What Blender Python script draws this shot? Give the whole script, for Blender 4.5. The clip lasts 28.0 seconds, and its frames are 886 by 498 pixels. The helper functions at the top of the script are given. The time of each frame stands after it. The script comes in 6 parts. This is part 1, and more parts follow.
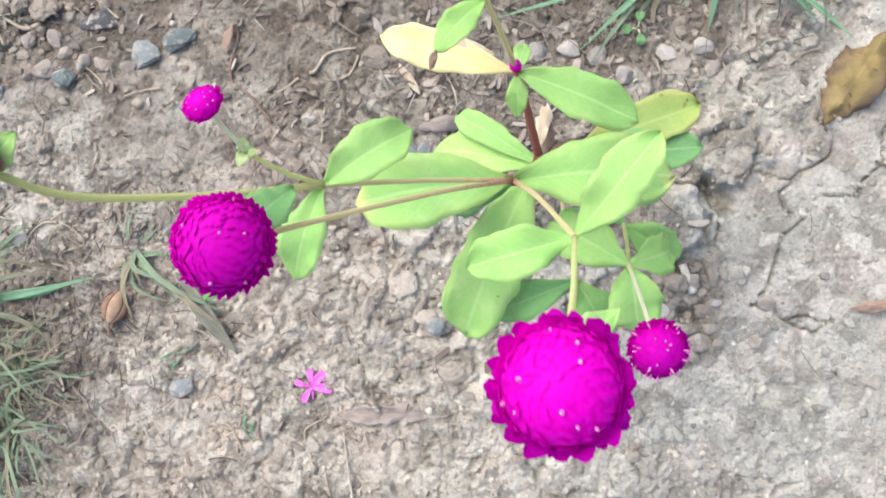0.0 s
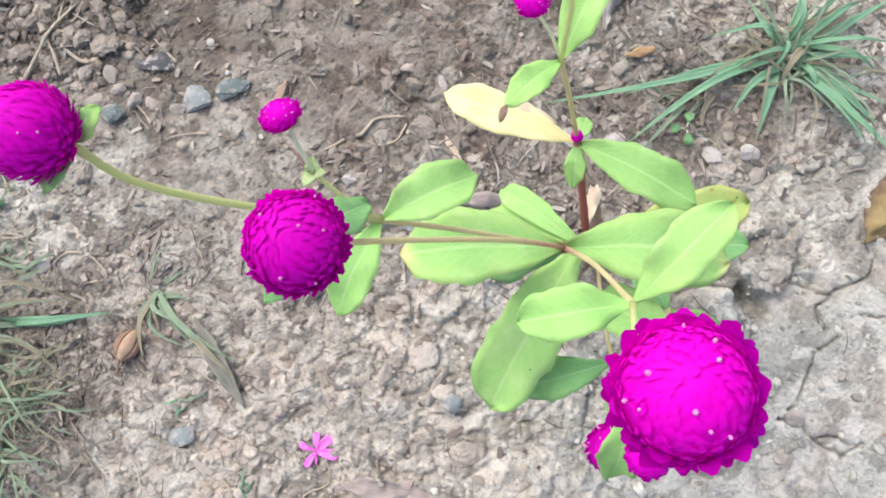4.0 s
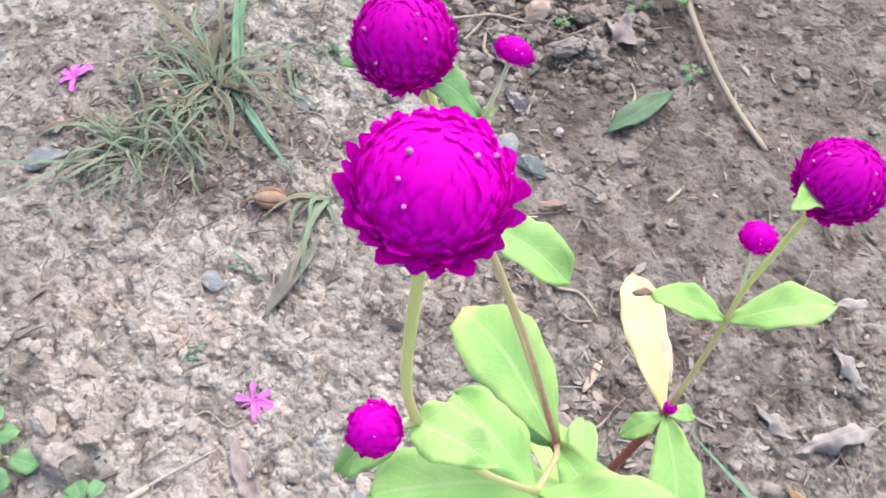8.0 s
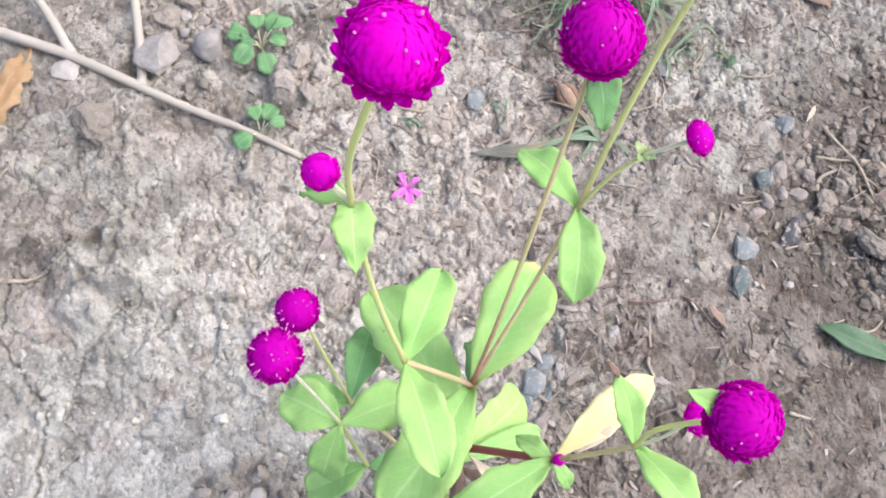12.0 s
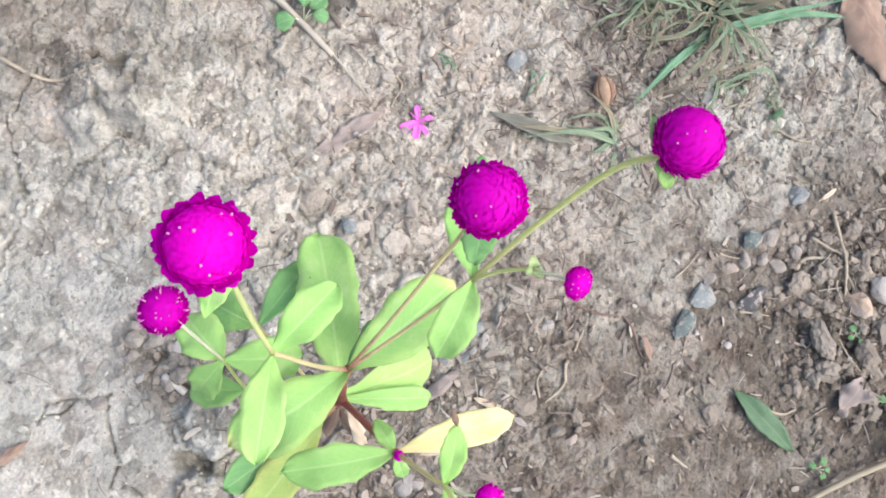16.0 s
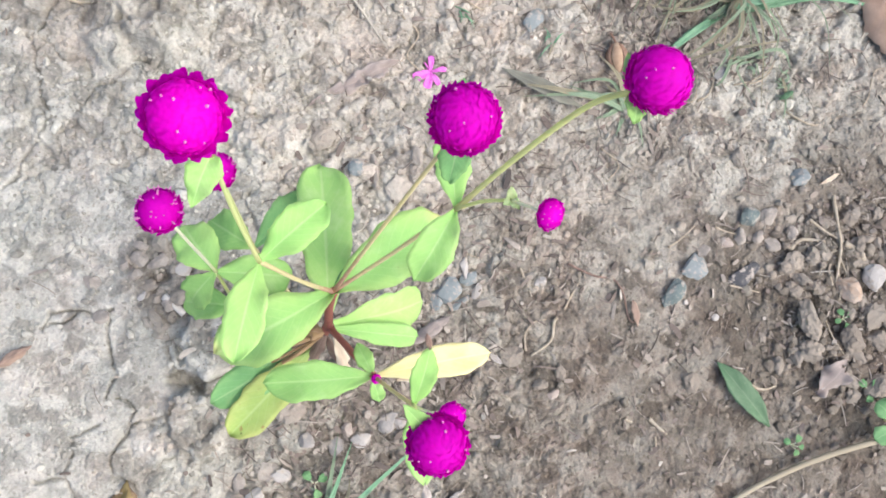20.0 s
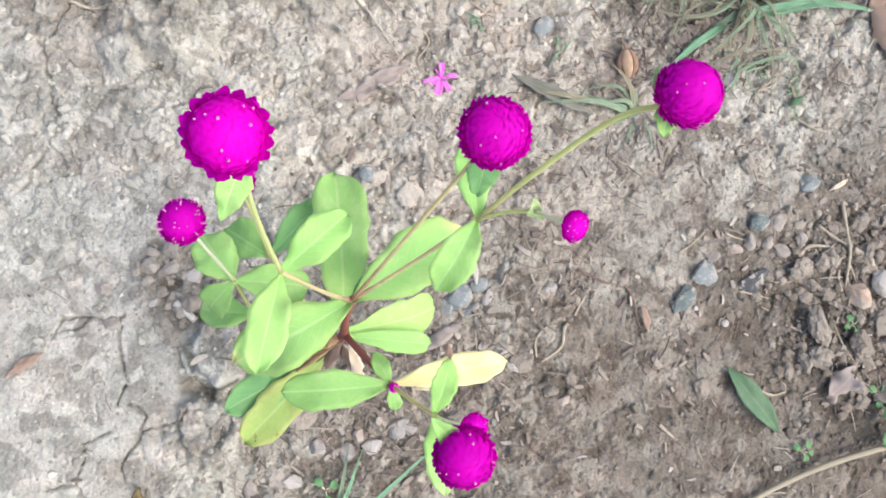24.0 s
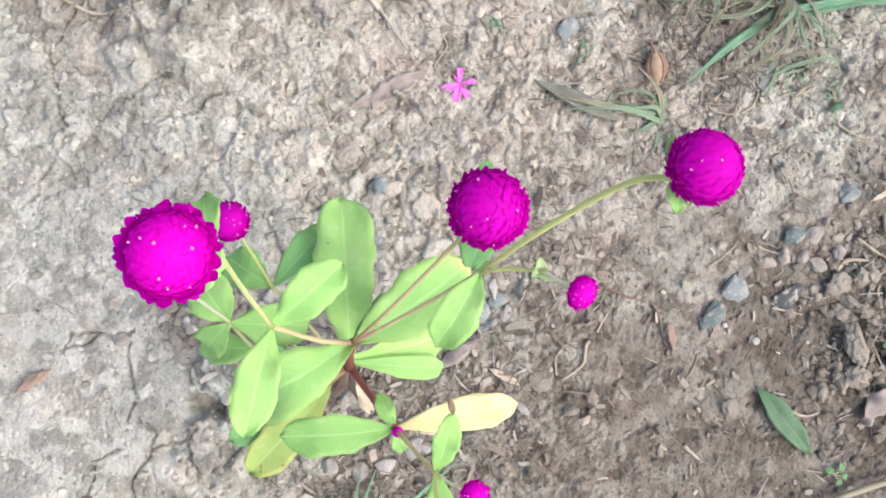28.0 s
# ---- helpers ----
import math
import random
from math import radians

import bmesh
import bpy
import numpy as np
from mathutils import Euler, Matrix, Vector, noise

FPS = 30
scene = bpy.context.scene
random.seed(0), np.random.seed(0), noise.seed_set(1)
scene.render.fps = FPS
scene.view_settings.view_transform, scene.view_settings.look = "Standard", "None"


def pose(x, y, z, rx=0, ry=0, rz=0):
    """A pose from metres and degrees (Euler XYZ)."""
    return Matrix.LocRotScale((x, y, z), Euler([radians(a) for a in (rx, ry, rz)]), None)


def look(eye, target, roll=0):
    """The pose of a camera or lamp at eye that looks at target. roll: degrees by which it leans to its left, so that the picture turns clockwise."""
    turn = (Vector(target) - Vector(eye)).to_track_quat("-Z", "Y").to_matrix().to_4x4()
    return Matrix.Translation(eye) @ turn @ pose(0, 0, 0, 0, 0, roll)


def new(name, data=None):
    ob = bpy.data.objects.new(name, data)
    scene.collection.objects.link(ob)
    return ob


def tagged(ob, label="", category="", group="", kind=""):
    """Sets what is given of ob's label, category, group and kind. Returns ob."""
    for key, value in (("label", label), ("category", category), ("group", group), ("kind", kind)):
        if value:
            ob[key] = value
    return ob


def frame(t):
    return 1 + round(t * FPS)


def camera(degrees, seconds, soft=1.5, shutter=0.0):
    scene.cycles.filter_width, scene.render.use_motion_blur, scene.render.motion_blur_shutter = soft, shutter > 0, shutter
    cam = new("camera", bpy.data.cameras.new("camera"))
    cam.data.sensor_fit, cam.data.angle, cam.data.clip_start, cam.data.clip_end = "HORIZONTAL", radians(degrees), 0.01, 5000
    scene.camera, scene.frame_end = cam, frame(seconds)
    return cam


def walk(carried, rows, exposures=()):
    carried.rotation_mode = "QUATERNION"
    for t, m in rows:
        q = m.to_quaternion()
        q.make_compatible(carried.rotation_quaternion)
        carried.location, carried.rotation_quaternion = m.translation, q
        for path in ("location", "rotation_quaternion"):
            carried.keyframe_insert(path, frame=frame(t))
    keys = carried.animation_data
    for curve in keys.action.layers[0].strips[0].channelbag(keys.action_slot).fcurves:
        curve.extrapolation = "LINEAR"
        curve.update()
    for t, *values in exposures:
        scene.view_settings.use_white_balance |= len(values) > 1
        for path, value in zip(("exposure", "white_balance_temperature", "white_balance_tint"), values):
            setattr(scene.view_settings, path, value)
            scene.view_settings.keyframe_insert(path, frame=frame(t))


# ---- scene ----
cam = camera(54.61, 28.0, soft=1.75, shutter=0.15)
PATH = [  # seconds, place in metres, turn in degrees
    (0, -0.0649, 0.1942, 0.6440, 0.77, 6.57, -152.31),
    (0.5, -0.0426, 0.1784, 0.6295, 2.22, 6.00, -150.93),
    (1, -0.0469, 0.1946, 0.6533, 4.39, 6.32, -150.24),
    (1.5, -0.0552, 0.2079, 0.6628, 5.99, 7.44, -150.92),
    (2, -0.0553, 0.2293, 0.6564, 7.35, 6.89, -149.26),
    (2.5, -0.0497, 0.2275, 0.6557, 8.08, 6.24, -148.15),
    (3, -0.0460, 0.2252, 0.6501, 7.99, 6.20, -148.12),
    (3.5, -0.0505, 0.2223, 0.6331, 7.83, 6.33, -148.17),
    (5.5, -0.0827, 0.2184, 0.6497, 10.87, 4.50, -121.21),
    (6, -0.0922, 0.2243, 0.6378, 11.47, 2.23, -115.08),
    (6.5, -0.1027, 0.2042, 0.6356, 17.39, 4.45, -112.97),
    (7, -0.1134, 0.2035, 0.6176, 23.98, 4.09, -104.70),
    (7.5, -0.1354, 0.2272, 0.6024, 27.06, 0.74, -94.80),
    (8, -0.1340, 0.2029, 0.5977, 28.01, 0.28, -84.27),
    (8.5, -0.1173, 0.1892, 0.6140, 28.40, 1.58, -70.53),
    (9, -0.1140, 0.1583, 0.6170, 28.28, 0.20, -60.30),
    (9.5, -0.1152, 0.1403, 0.6057, 26.28, -3.11, -52.12),
    (10, -0.1228, 0.1318, 0.5936, 24.27, -4.98, -44.39),
    (10.5, -0.1298, 0.1289, 0.6115, 24.18, -5.30, -40.11),
    (11, -0.1416, 0.1261, 0.6290, 24.44, -5.65, -36.25),
    (11.5, -0.1258, 0.1295, 0.6458, 22.73, -6.41, -32.59),
    (12, -0.1259, 0.1300, 0.6544, 19.27, -6.99, -26.60),
    (12.5, -0.1174, 0.1237, 0.6672, 15.50, -7.37, -19.85),
    (14.5, -0.0707, 0.1749, 0.6482, 6.80, -6.18, -6.86),
    (15, -0.0694, 0.1757, 0.6496, 6.01, -5.96, -5.08),
    (15.5, -0.0541, 0.1779, 0.6729, 5.51, -6.52, -5.48),
    (16, -0.0526, 0.1875, 0.7133, 5.69, -8.48, -4.45),
    (16.5, -0.0593, 0.1814, 0.7203, 4.96, -8.03, -1.23),
    (17, -0.0620, 0.1820, 0.7280, 3.75, -6.59, 0.53),
    (17.5, -0.0585, 0.1817, 0.7335, 3.32, -6.78, 0.85),
    (18, -0.0486, 0.1736, 0.7358, 3.23, -7.25, 0.74),
    (18.5, -0.0446, 0.1686, 0.7355, 3.24, -7.58, 0.65),
    (19, -0.0422, 0.1689, 0.7386, 3.16, -7.66, 0.62),
    (19.5, -0.0418, 0.1667, 0.7366, 3.21, -7.67, 0.63),
    (20, -0.0392, 0.1642, 0.7317, 3.25, -7.61, 0.59),
    (20.5, -0.0452, 0.1724, 0.7310, 3.23, -7.69, 0.61),
    (21, -0.0464, 0.1735, 0.7310, 3.23, -7.68, 0.64),
    (21.5, -0.0477, 0.1723, 0.7312, 3.36, -7.71, 0.59),
    (23.5, -0.0468, 0.1688, 0.7312, 3.25, -7.79, 0.63),
    (24, -0.0507, 0.1684, 0.7309, 3.33, -7.78, 0.59),
    (24.5, -0.0511, 0.1672, 0.7325, 3.28, -7.79, 0.63),
    (25, -0.0537, 0.1674, 0.7322, 3.22, -7.84, 0.57),
    (25.5, -0.0572, 0.1663, 0.7354, 3.22, -7.94, 0.58),
    (26, -0.0563, 0.1638, 0.7384, 3.31, -7.90, 0.60),
    (26.5, -0.0534, 0.1662, 0.7305, 3.39, -7.71, 0.56),
    (27, -0.0472, 0.1784, 0.7123, 3.25, -7.81, 0.40),
    (27.5, -0.0369, 0.1949, 0.7145, 2.75, -6.99, 0.23),
    (28, -0.0326, 0.2086, 0.7078, 1.12, -5.42, 1.02),
]

walk(cam, [(t, pose(x, y, z, rx, ry, rz)) for t, x, y, z, rx, ry, rz in PATH],
     exposures=[(0.0, 0.66, 6200, 9.0), (5.0, 0.67, 6120, 11.0), (6.5, 0.69, 6050, 14.0), (8.0, 0.80, 6050, 14.0), (9.0, 0.82, 6000, 14.0), (10.2, 0.72, 5950, 13.0), (12.0, 0.70, 6050, 14.0), (16.0, 0.69, 6150, 10.0), (28.0, 0.68, 6200, 9.0)])

# ---- sky and soft daylight ----
SUN_AZ, SUN_EL = radians(-20), radians(58)      # from +x, a little towards -y
world = bpy.data.worlds.new("sky")
scene.world = world
world.use_nodes = True
wn = world.node_tree
sky = wn.nodes.new("ShaderNodeTexSky")
sky.sky_type = "NISHITA"
sky.sun_disc = False
sky.sun_elevation = SUN_EL
sky.sun_rotation = radians(90) - SUN_AZ
sky.air_density, sky.dust_density, sky.ozone_density = 1.0, 5.0, 0.6
wn.links.new(sky.outputs[0], wn.nodes["Background"].inputs[0])
wn.nodes["Background"].inputs[1].default_value = 0.15
lamp = bpy.data.lights.new("sun", "SUN")
lamp.energy, lamp.angle, lamp.color = 1.25, radians(75), (1.0, 0.95, 0.88)
sun = new("sun", lamp)
sun.matrix_world = look((3 * math.cos(SUN_AZ) * math.cos(SUN_EL), 3 * math.sin(SUN_AZ) * math.cos(SUN_EL), 3 * math.sin(SUN_EL)), (0, 0, 0))


# ---- materials ----
def node(nt, kind, links=(), **values):
    n = nt.nodes.new(kind)
    for key, v in values.items():
        if key.startswith("i_"):
            n.inputs[key[2:].replace("_", " ")].default_value = v
        elif key == "operation":
            n.operation = v
        elif key == "attribute_name":
            n.attribute_name = v
        elif key == "interpolation_type":
            n.interpolation_type = v
        else:
            raise ValueError(key)
    for src, dst in links:
        nt.links.new(src, n.inputs[dst])
    return n


def blank(name, rough=0.8, spec=0.3):
    m = bpy.data.materials.new(name)
    m.use_nodes = True
    b = m.node_tree.nodes["Principled BSDF"]
    b.inputs["Roughness"].default_value = rough
    b.inputs["Specular IOR Level"].default_value = spec
    return m, m.node_tree, b


def noise_of(nt, co, scale, detail=4.0, rough=0.6):
    return node(nt, "ShaderNodeTexNoise", [(co, "Vector")], i_Scale=scale, i_Detail=detail, i_Roughness=rough)


def ramp(nt, fac, stops):
    r = node(nt, "ShaderNodeValToRGB", [(fac, "Fac")])
    e = r.color_ramp.elements
    while len(e) < len(stops):
        e.new(0.5)
    for s, (p, c) in zip(e, stops):
        s.position, s.color = p, (*c, 1)
    return r.outputs[0]


def mixed(nt, fac, a, b, how="MIX"):
    n = nt.nodes.new("ShaderNodeMix")
    n.data_type, n.blend_type = "RGBA", how
    for v, i in ((fac, 0), (a, 6), (b, 7)):
        if isinstance(v, (int, float)):
            n.inputs[i].default_value = v
        elif isinstance(v, tuple):
            n.inputs[i].default_value = (*v, 1)
        else:
            nt.links.new(v, n.inputs[i])
    return n.outputs[2]


def maths(nt, op, a, b=0.0, clamp=False):
    n = nt.nodes.new("ShaderNodeMath")
    n.operation, n.use_clamp = op, clamp
    for v, i in ((a, 0), (b, 1)):
        if isinstance(v, (int, float)):
            n.inputs[i].default_value = v
        else:
            nt.links.new(v, n.inputs[i])
    return n.outputs[0]


def span(nt, v, lo, hi):
    n = node(nt, "ShaderNodeMapRange", [(v, "Value")], interpolation_type="SMOOTHSTEP")
    n.inputs["From Min"].default_value, n.inputs["From Max"].default_value = lo, hi
    return n.outputs[0]


def bump(nt, b, height, strength, distance):
    n = node(nt, "ShaderNodeBump", [(height, "Height")], i_Strength=strength, i_Distance=distance)
    nt.links.new(n.outputs[0], b.inputs["Normal"])


def soil_colour(nt, co, plates=False, heap_shade=0.62):
    """Pale dry clay to the left, browner damp soil to the right, by place, with stains and grains."""
    xyz = node(nt, "ShaderNodeSeparateXYZ", [(co, 0)])
    warp = noise_of(nt, co, 9.0, 5.0).outputs[0]
    wob = maths(nt, "MULTIPLY", maths(nt, "SUBTRACT", warp, 0.5), 0.30)
    x = maths(nt, "ADD", xyz.outputs[0], wob)
    y = maths(nt, "ADD", xyz.outputs[1], wob)
    brown = maths(nt, "MULTIPLY", span(nt, x, 0.01, 0.14), span(nt, y, 0.43, 0.13))
    far = maths(nt, "MULTIPLY", span(nt, x, 0.26, 0.50), maths(nt, "ADD", 0.5, maths(nt, "MULTIPLY", span(nt, y, 0.36, 0.24), 0.5)))
    brown = maths(nt, "MAXIMUM", maths(nt, "MULTIPLY", brown, 0.95), maths(nt, "MULTIPLY", far, 0.95))
    # well away from the plant the soil is an even mixture of both
    off = node(nt, "ShaderNodeVectorMath", [(co, 0)], operation="DISTANCE")
    off.inputs[1].default_value = (0.12, 0.29, 0.0)
    off = span(nt, maths(nt, "ADD", off.outputs["Value"], wob), 0.62, 1.1)
    brown = maths(nt, "ADD", maths(nt, "MULTIPLY", brown, maths(nt, "SUBTRACT", 1.0, off)), maths(nt, "MULTIPLY", off, maths(nt, "MULTIPLY", warp, 1.1)))
    near = maths(nt, "SUBTRACT", 1.0, off)
    mid = noise_of(nt, co, 38.0, 6.0, 0.65).outputs[0]
    if plates:
        tone = node(nt, "ShaderNodeAttribute", attribute_name="tone").outputs["Fac"]
        mid = maths(nt, "ADD", mid, maths(nt, "MULTIPLY", maths(nt, "SUBTRACT", tone, 0.5), 0.42))
    pale = ramp(nt, mid, [(0.26, (0.31, 0.28, 0.247)), (0.50, (0.515, 0.478, 0.43)), (0.74, (0.63, 0.595, 0.545))])
    dark = ramp(nt, mid, [(0.28, (0.125, 0.101, 0.084)), (0.52, (0.245, 0.208, 0.178)), (0.74, (0.355, 0.315, 0.275))])
    # darker stretches: under the plant's edge, towards the grass beyond, and shade painted into hollows
    darkened = maths(nt, "MULTIPLY", span(nt, y, 0.42, 0.60), 0.62)
    darkened = maths(nt, "MAXIMUM", darkened, maths(nt, "MULTIPLY", maths(nt, "MULTIPLY", span(nt, y, 0.34, 0.50), span(nt, x, 0.06, -0.12)), 0.55))
    darkened = maths(nt, "MULTIPLY", darkened, near)
    # the first two patches put the shade of the pits there into the colour
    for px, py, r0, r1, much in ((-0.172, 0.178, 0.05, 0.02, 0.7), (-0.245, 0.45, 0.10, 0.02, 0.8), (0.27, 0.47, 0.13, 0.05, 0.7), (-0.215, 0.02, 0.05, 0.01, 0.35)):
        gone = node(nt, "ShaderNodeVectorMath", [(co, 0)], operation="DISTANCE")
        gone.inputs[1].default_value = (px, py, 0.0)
        darkened = maths(nt, "MAXIMUM", darkened, maths(nt, "MULTIPLY", span(nt, maths(nt, "ADD", gone.outputs["Value"], maths(nt, "MULTIPLY", wob, 0.5)), r0, r1), much))
    brown = maths(nt, "MAXIMUM", brown, darkened)
    rosy = node(nt, "ShaderNodeVectorMath", [(co, 0)], operation="DISTANCE")
    rosy.inputs[1].default_value = (0.10, 0.40, 0.0)
    pale = mixed(nt, maths(nt, "MULTIPLY", span(nt, maths(nt, "ADD", rosy.outputs["Value"], wob), 0.26, 0.08), 0.55), pale, ramp(nt, mid, [(0.3, (0.30, 0.25, 0.218)), (0.55, (0.43, 0.368, 0.325)), (0.75, (0.54, 0.48, 0.43))]))
    # the clay beside the plant is greyer
    clay = maths(nt, "MULTIPLY", maths(nt, "MULTIPLY", span(nt, x, -0.08, -0.22), 0.8), near)
    pale = mixed(nt, clay, pale, ramp(nt, mid, [(0.28, (0.30, 0.281, 0.257)), (0.55, (0.455, 0.430, 0.398)), (0.75, (0.55, 0.524, 0.488))]))
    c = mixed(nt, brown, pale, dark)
    litter = node(nt, "ShaderNodeVectorMath", [(co, 0)], operation="DISTANCE")
    litter.inputs[1].default_value = (0.015, 0.03, 0.0)
    c = mixed(nt, maths(nt, "MULTIPLY", span(nt, maths(nt, "ADD", litter.outputs["Value"], wob), 0.20, 0.08), 0.75), c, dark)
    low = node(nt, "ShaderNodeVectorMath", [(co, 0)], operation="DISTANCE")
    low.inputs[1].default_value = (0.34, 0.0, 0.0)
    c = mixed(nt, maths(nt, "MULTIPLY", span(nt, maths(nt, "ADD", low.outputs["Value"], wob), 0.24, 0.08), 0.45), c, mixed(nt, 0.6, dark, (0.155, 0.128, 0.106)))
    # brown darkening of the rubble heap's soil, painting in shade between its clods
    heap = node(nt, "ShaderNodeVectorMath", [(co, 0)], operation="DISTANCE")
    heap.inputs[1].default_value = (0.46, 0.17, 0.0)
    c = mixed(nt, maths(nt, "MULTIPLY", span(nt, maths(nt, "ADD", heap.outputs["Value"], wob), 0.20, 0.09), heap_shade), c, (0.13, 0.105, 0.085))
    grain = noise_of(nt, co, 330.0, 5.0, 0.75).outputs[0]
    c = mixed(nt, 0.42, c, ramp(nt, grain, [(0.32, (0.28, 0.275, 0.27)), (0.5, (0.5, 0.5, 0.5)), (0.68, (0.74, 0.735, 0.72))]), "OVERLAY")
    tint = maths(nt, "ADD", maths(nt, "MULTIPLY", noise_of(nt, co, 15.0, 4.0, 0.6).outputs[0], 0.6), maths(nt, "MULTIPLY", noise_of(nt, co, 62.0, 4.0, 0.6).outputs[0], 0.4))
    c = mixed(nt, 0.85, c, ramp(nt, tint, [(0.36, (0.516, 0.496, 0.466)), (0.5, (0.486, 0.502, 0.481)), (0.62, (0.453, 0.483, 0.463))]), "OVERLAY")
    return c


def soil_material():
    m, nt, b = blank("soil", 0.95, 0.15)
    co = node(nt, "ShaderNodeTexCoord").outputs["Object"]
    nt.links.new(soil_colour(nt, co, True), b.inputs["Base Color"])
    h1 = noise_of(nt, co, 190.0, 8.0, 0.72).outputs[0]
    h2 = node(nt, "ShaderNodeTexVoronoi", [(co, "Vector")], i_Scale=330.0).outputs["Distance"]
    bump(nt, b, maths(nt, "ADD", h1, maths(nt, "MULTIPLY", h2, -0.5)), 1.0, 0.0022)
    return m


def crumb_material():
    """Loose crumbs: the soil's own colour, each a little lighter or darker."""
    m, nt, b = blank("soil_crumb", 0.95, 0.15)
    co = node(nt, "ShaderNodeTexCoord").outputs["Object"]
    isle = node(nt, "ShaderNodeNewGeometry").outputs["Random Per Island"]
    c = mixed(nt, 0.8, soil_colour(nt, co, heap_shade=0.25), ramp(nt, isle, [(0.0, (0.24, 0.235, 0.23)), (0.4, (0.41, 0.408, 0.40)), (0.75, (0.51, 0.508, 0.50)), (1.0, (0.65, 0.648, 0.635))]), "OVERLAY")
    nt.links.new(c, b.inputs["Base Color"])
    bump(nt, b, noise_of(nt, co, 420.0, 5.0).outputs[0], 0.6, 0.001)
    return m


def clod_material(name, tint, part_of=0.5):
    """A lump of the soil that it lies on, each a little lighter or darker."""
    m, nt, b = blank(name, 0.95, 0.15)
    co = node(nt, "ShaderNodeNewGeometry").outputs["Position"]
    rnd = node(nt, "ShaderNodeObjectInfo").outputs["Random"]
    c = mixed(nt, part_of, soil_colour(nt, co, heap_shade=0.0), tint)
    c = mixed(nt, 0.8, c, ramp(nt, rnd, [(0.0, (0.42, 0.41, 0.40)), (0.6, (0.50, 0.50, 0.495)), (1.0, (0.55, 0.545, 0.535))]), "OVERLAY")
    nt.links.new(c, b.inputs["Base Color"])
    bump(nt, b, noise_of(nt, co, 190.0, 8.0, 0.72).outputs[0], 0.8, 0.0014)
    return m


def stone_material(name, a, c, scale=60.0, rough=0.8):
    m, nt, b = blank(name, rough, 0.3)
    co = node(nt, "ShaderNodeTexCoord").outputs["Object"]
    n1 = noise_of(nt, co, scale, 6.0, 0.65).outputs[0]
    col = ramp(nt, n1, [(0.3, a), (0.7, c)])
    dust = noise_of(nt, co, scale * 3, 4.0, 0.7).outputs[0]
    col = mixed(nt, span(nt, dust, 0.50, 0.66), col, (0.40, 0.355, 0.305))
    nt.links.new(col, b.inputs["Base Color"])
    bump(nt, b, noise_of(nt, co, scale * 5, 6.0, 0.7).outputs[0], 0.5, 0.0012)
    return m


def isle_material(name, stops, rough=0.8, see_through=0.0):
    """Loose stuff whose pieces differ one from another."""
    m, nt, b = blank(name, rough, 0.25)
    isle = node(nt, "ShaderNodeNewGeometry").outputs["Random Per Island"]
    co = node(nt, "ShaderNodeTexCoord").outputs["Object"]
    c = ramp(nt, isle, stops)
    c = mixed(nt, 0.5, c, ramp(nt, noise_of(nt, co, 300.0, 4.0).outputs[0], [(0.3, (0.36, 0.36, 0.36)), (0.7, (0.64, 0.64, 0.64))]), "OVERLAY")
    nt.links.new(c, b.inputs["Base Color"])
    return m


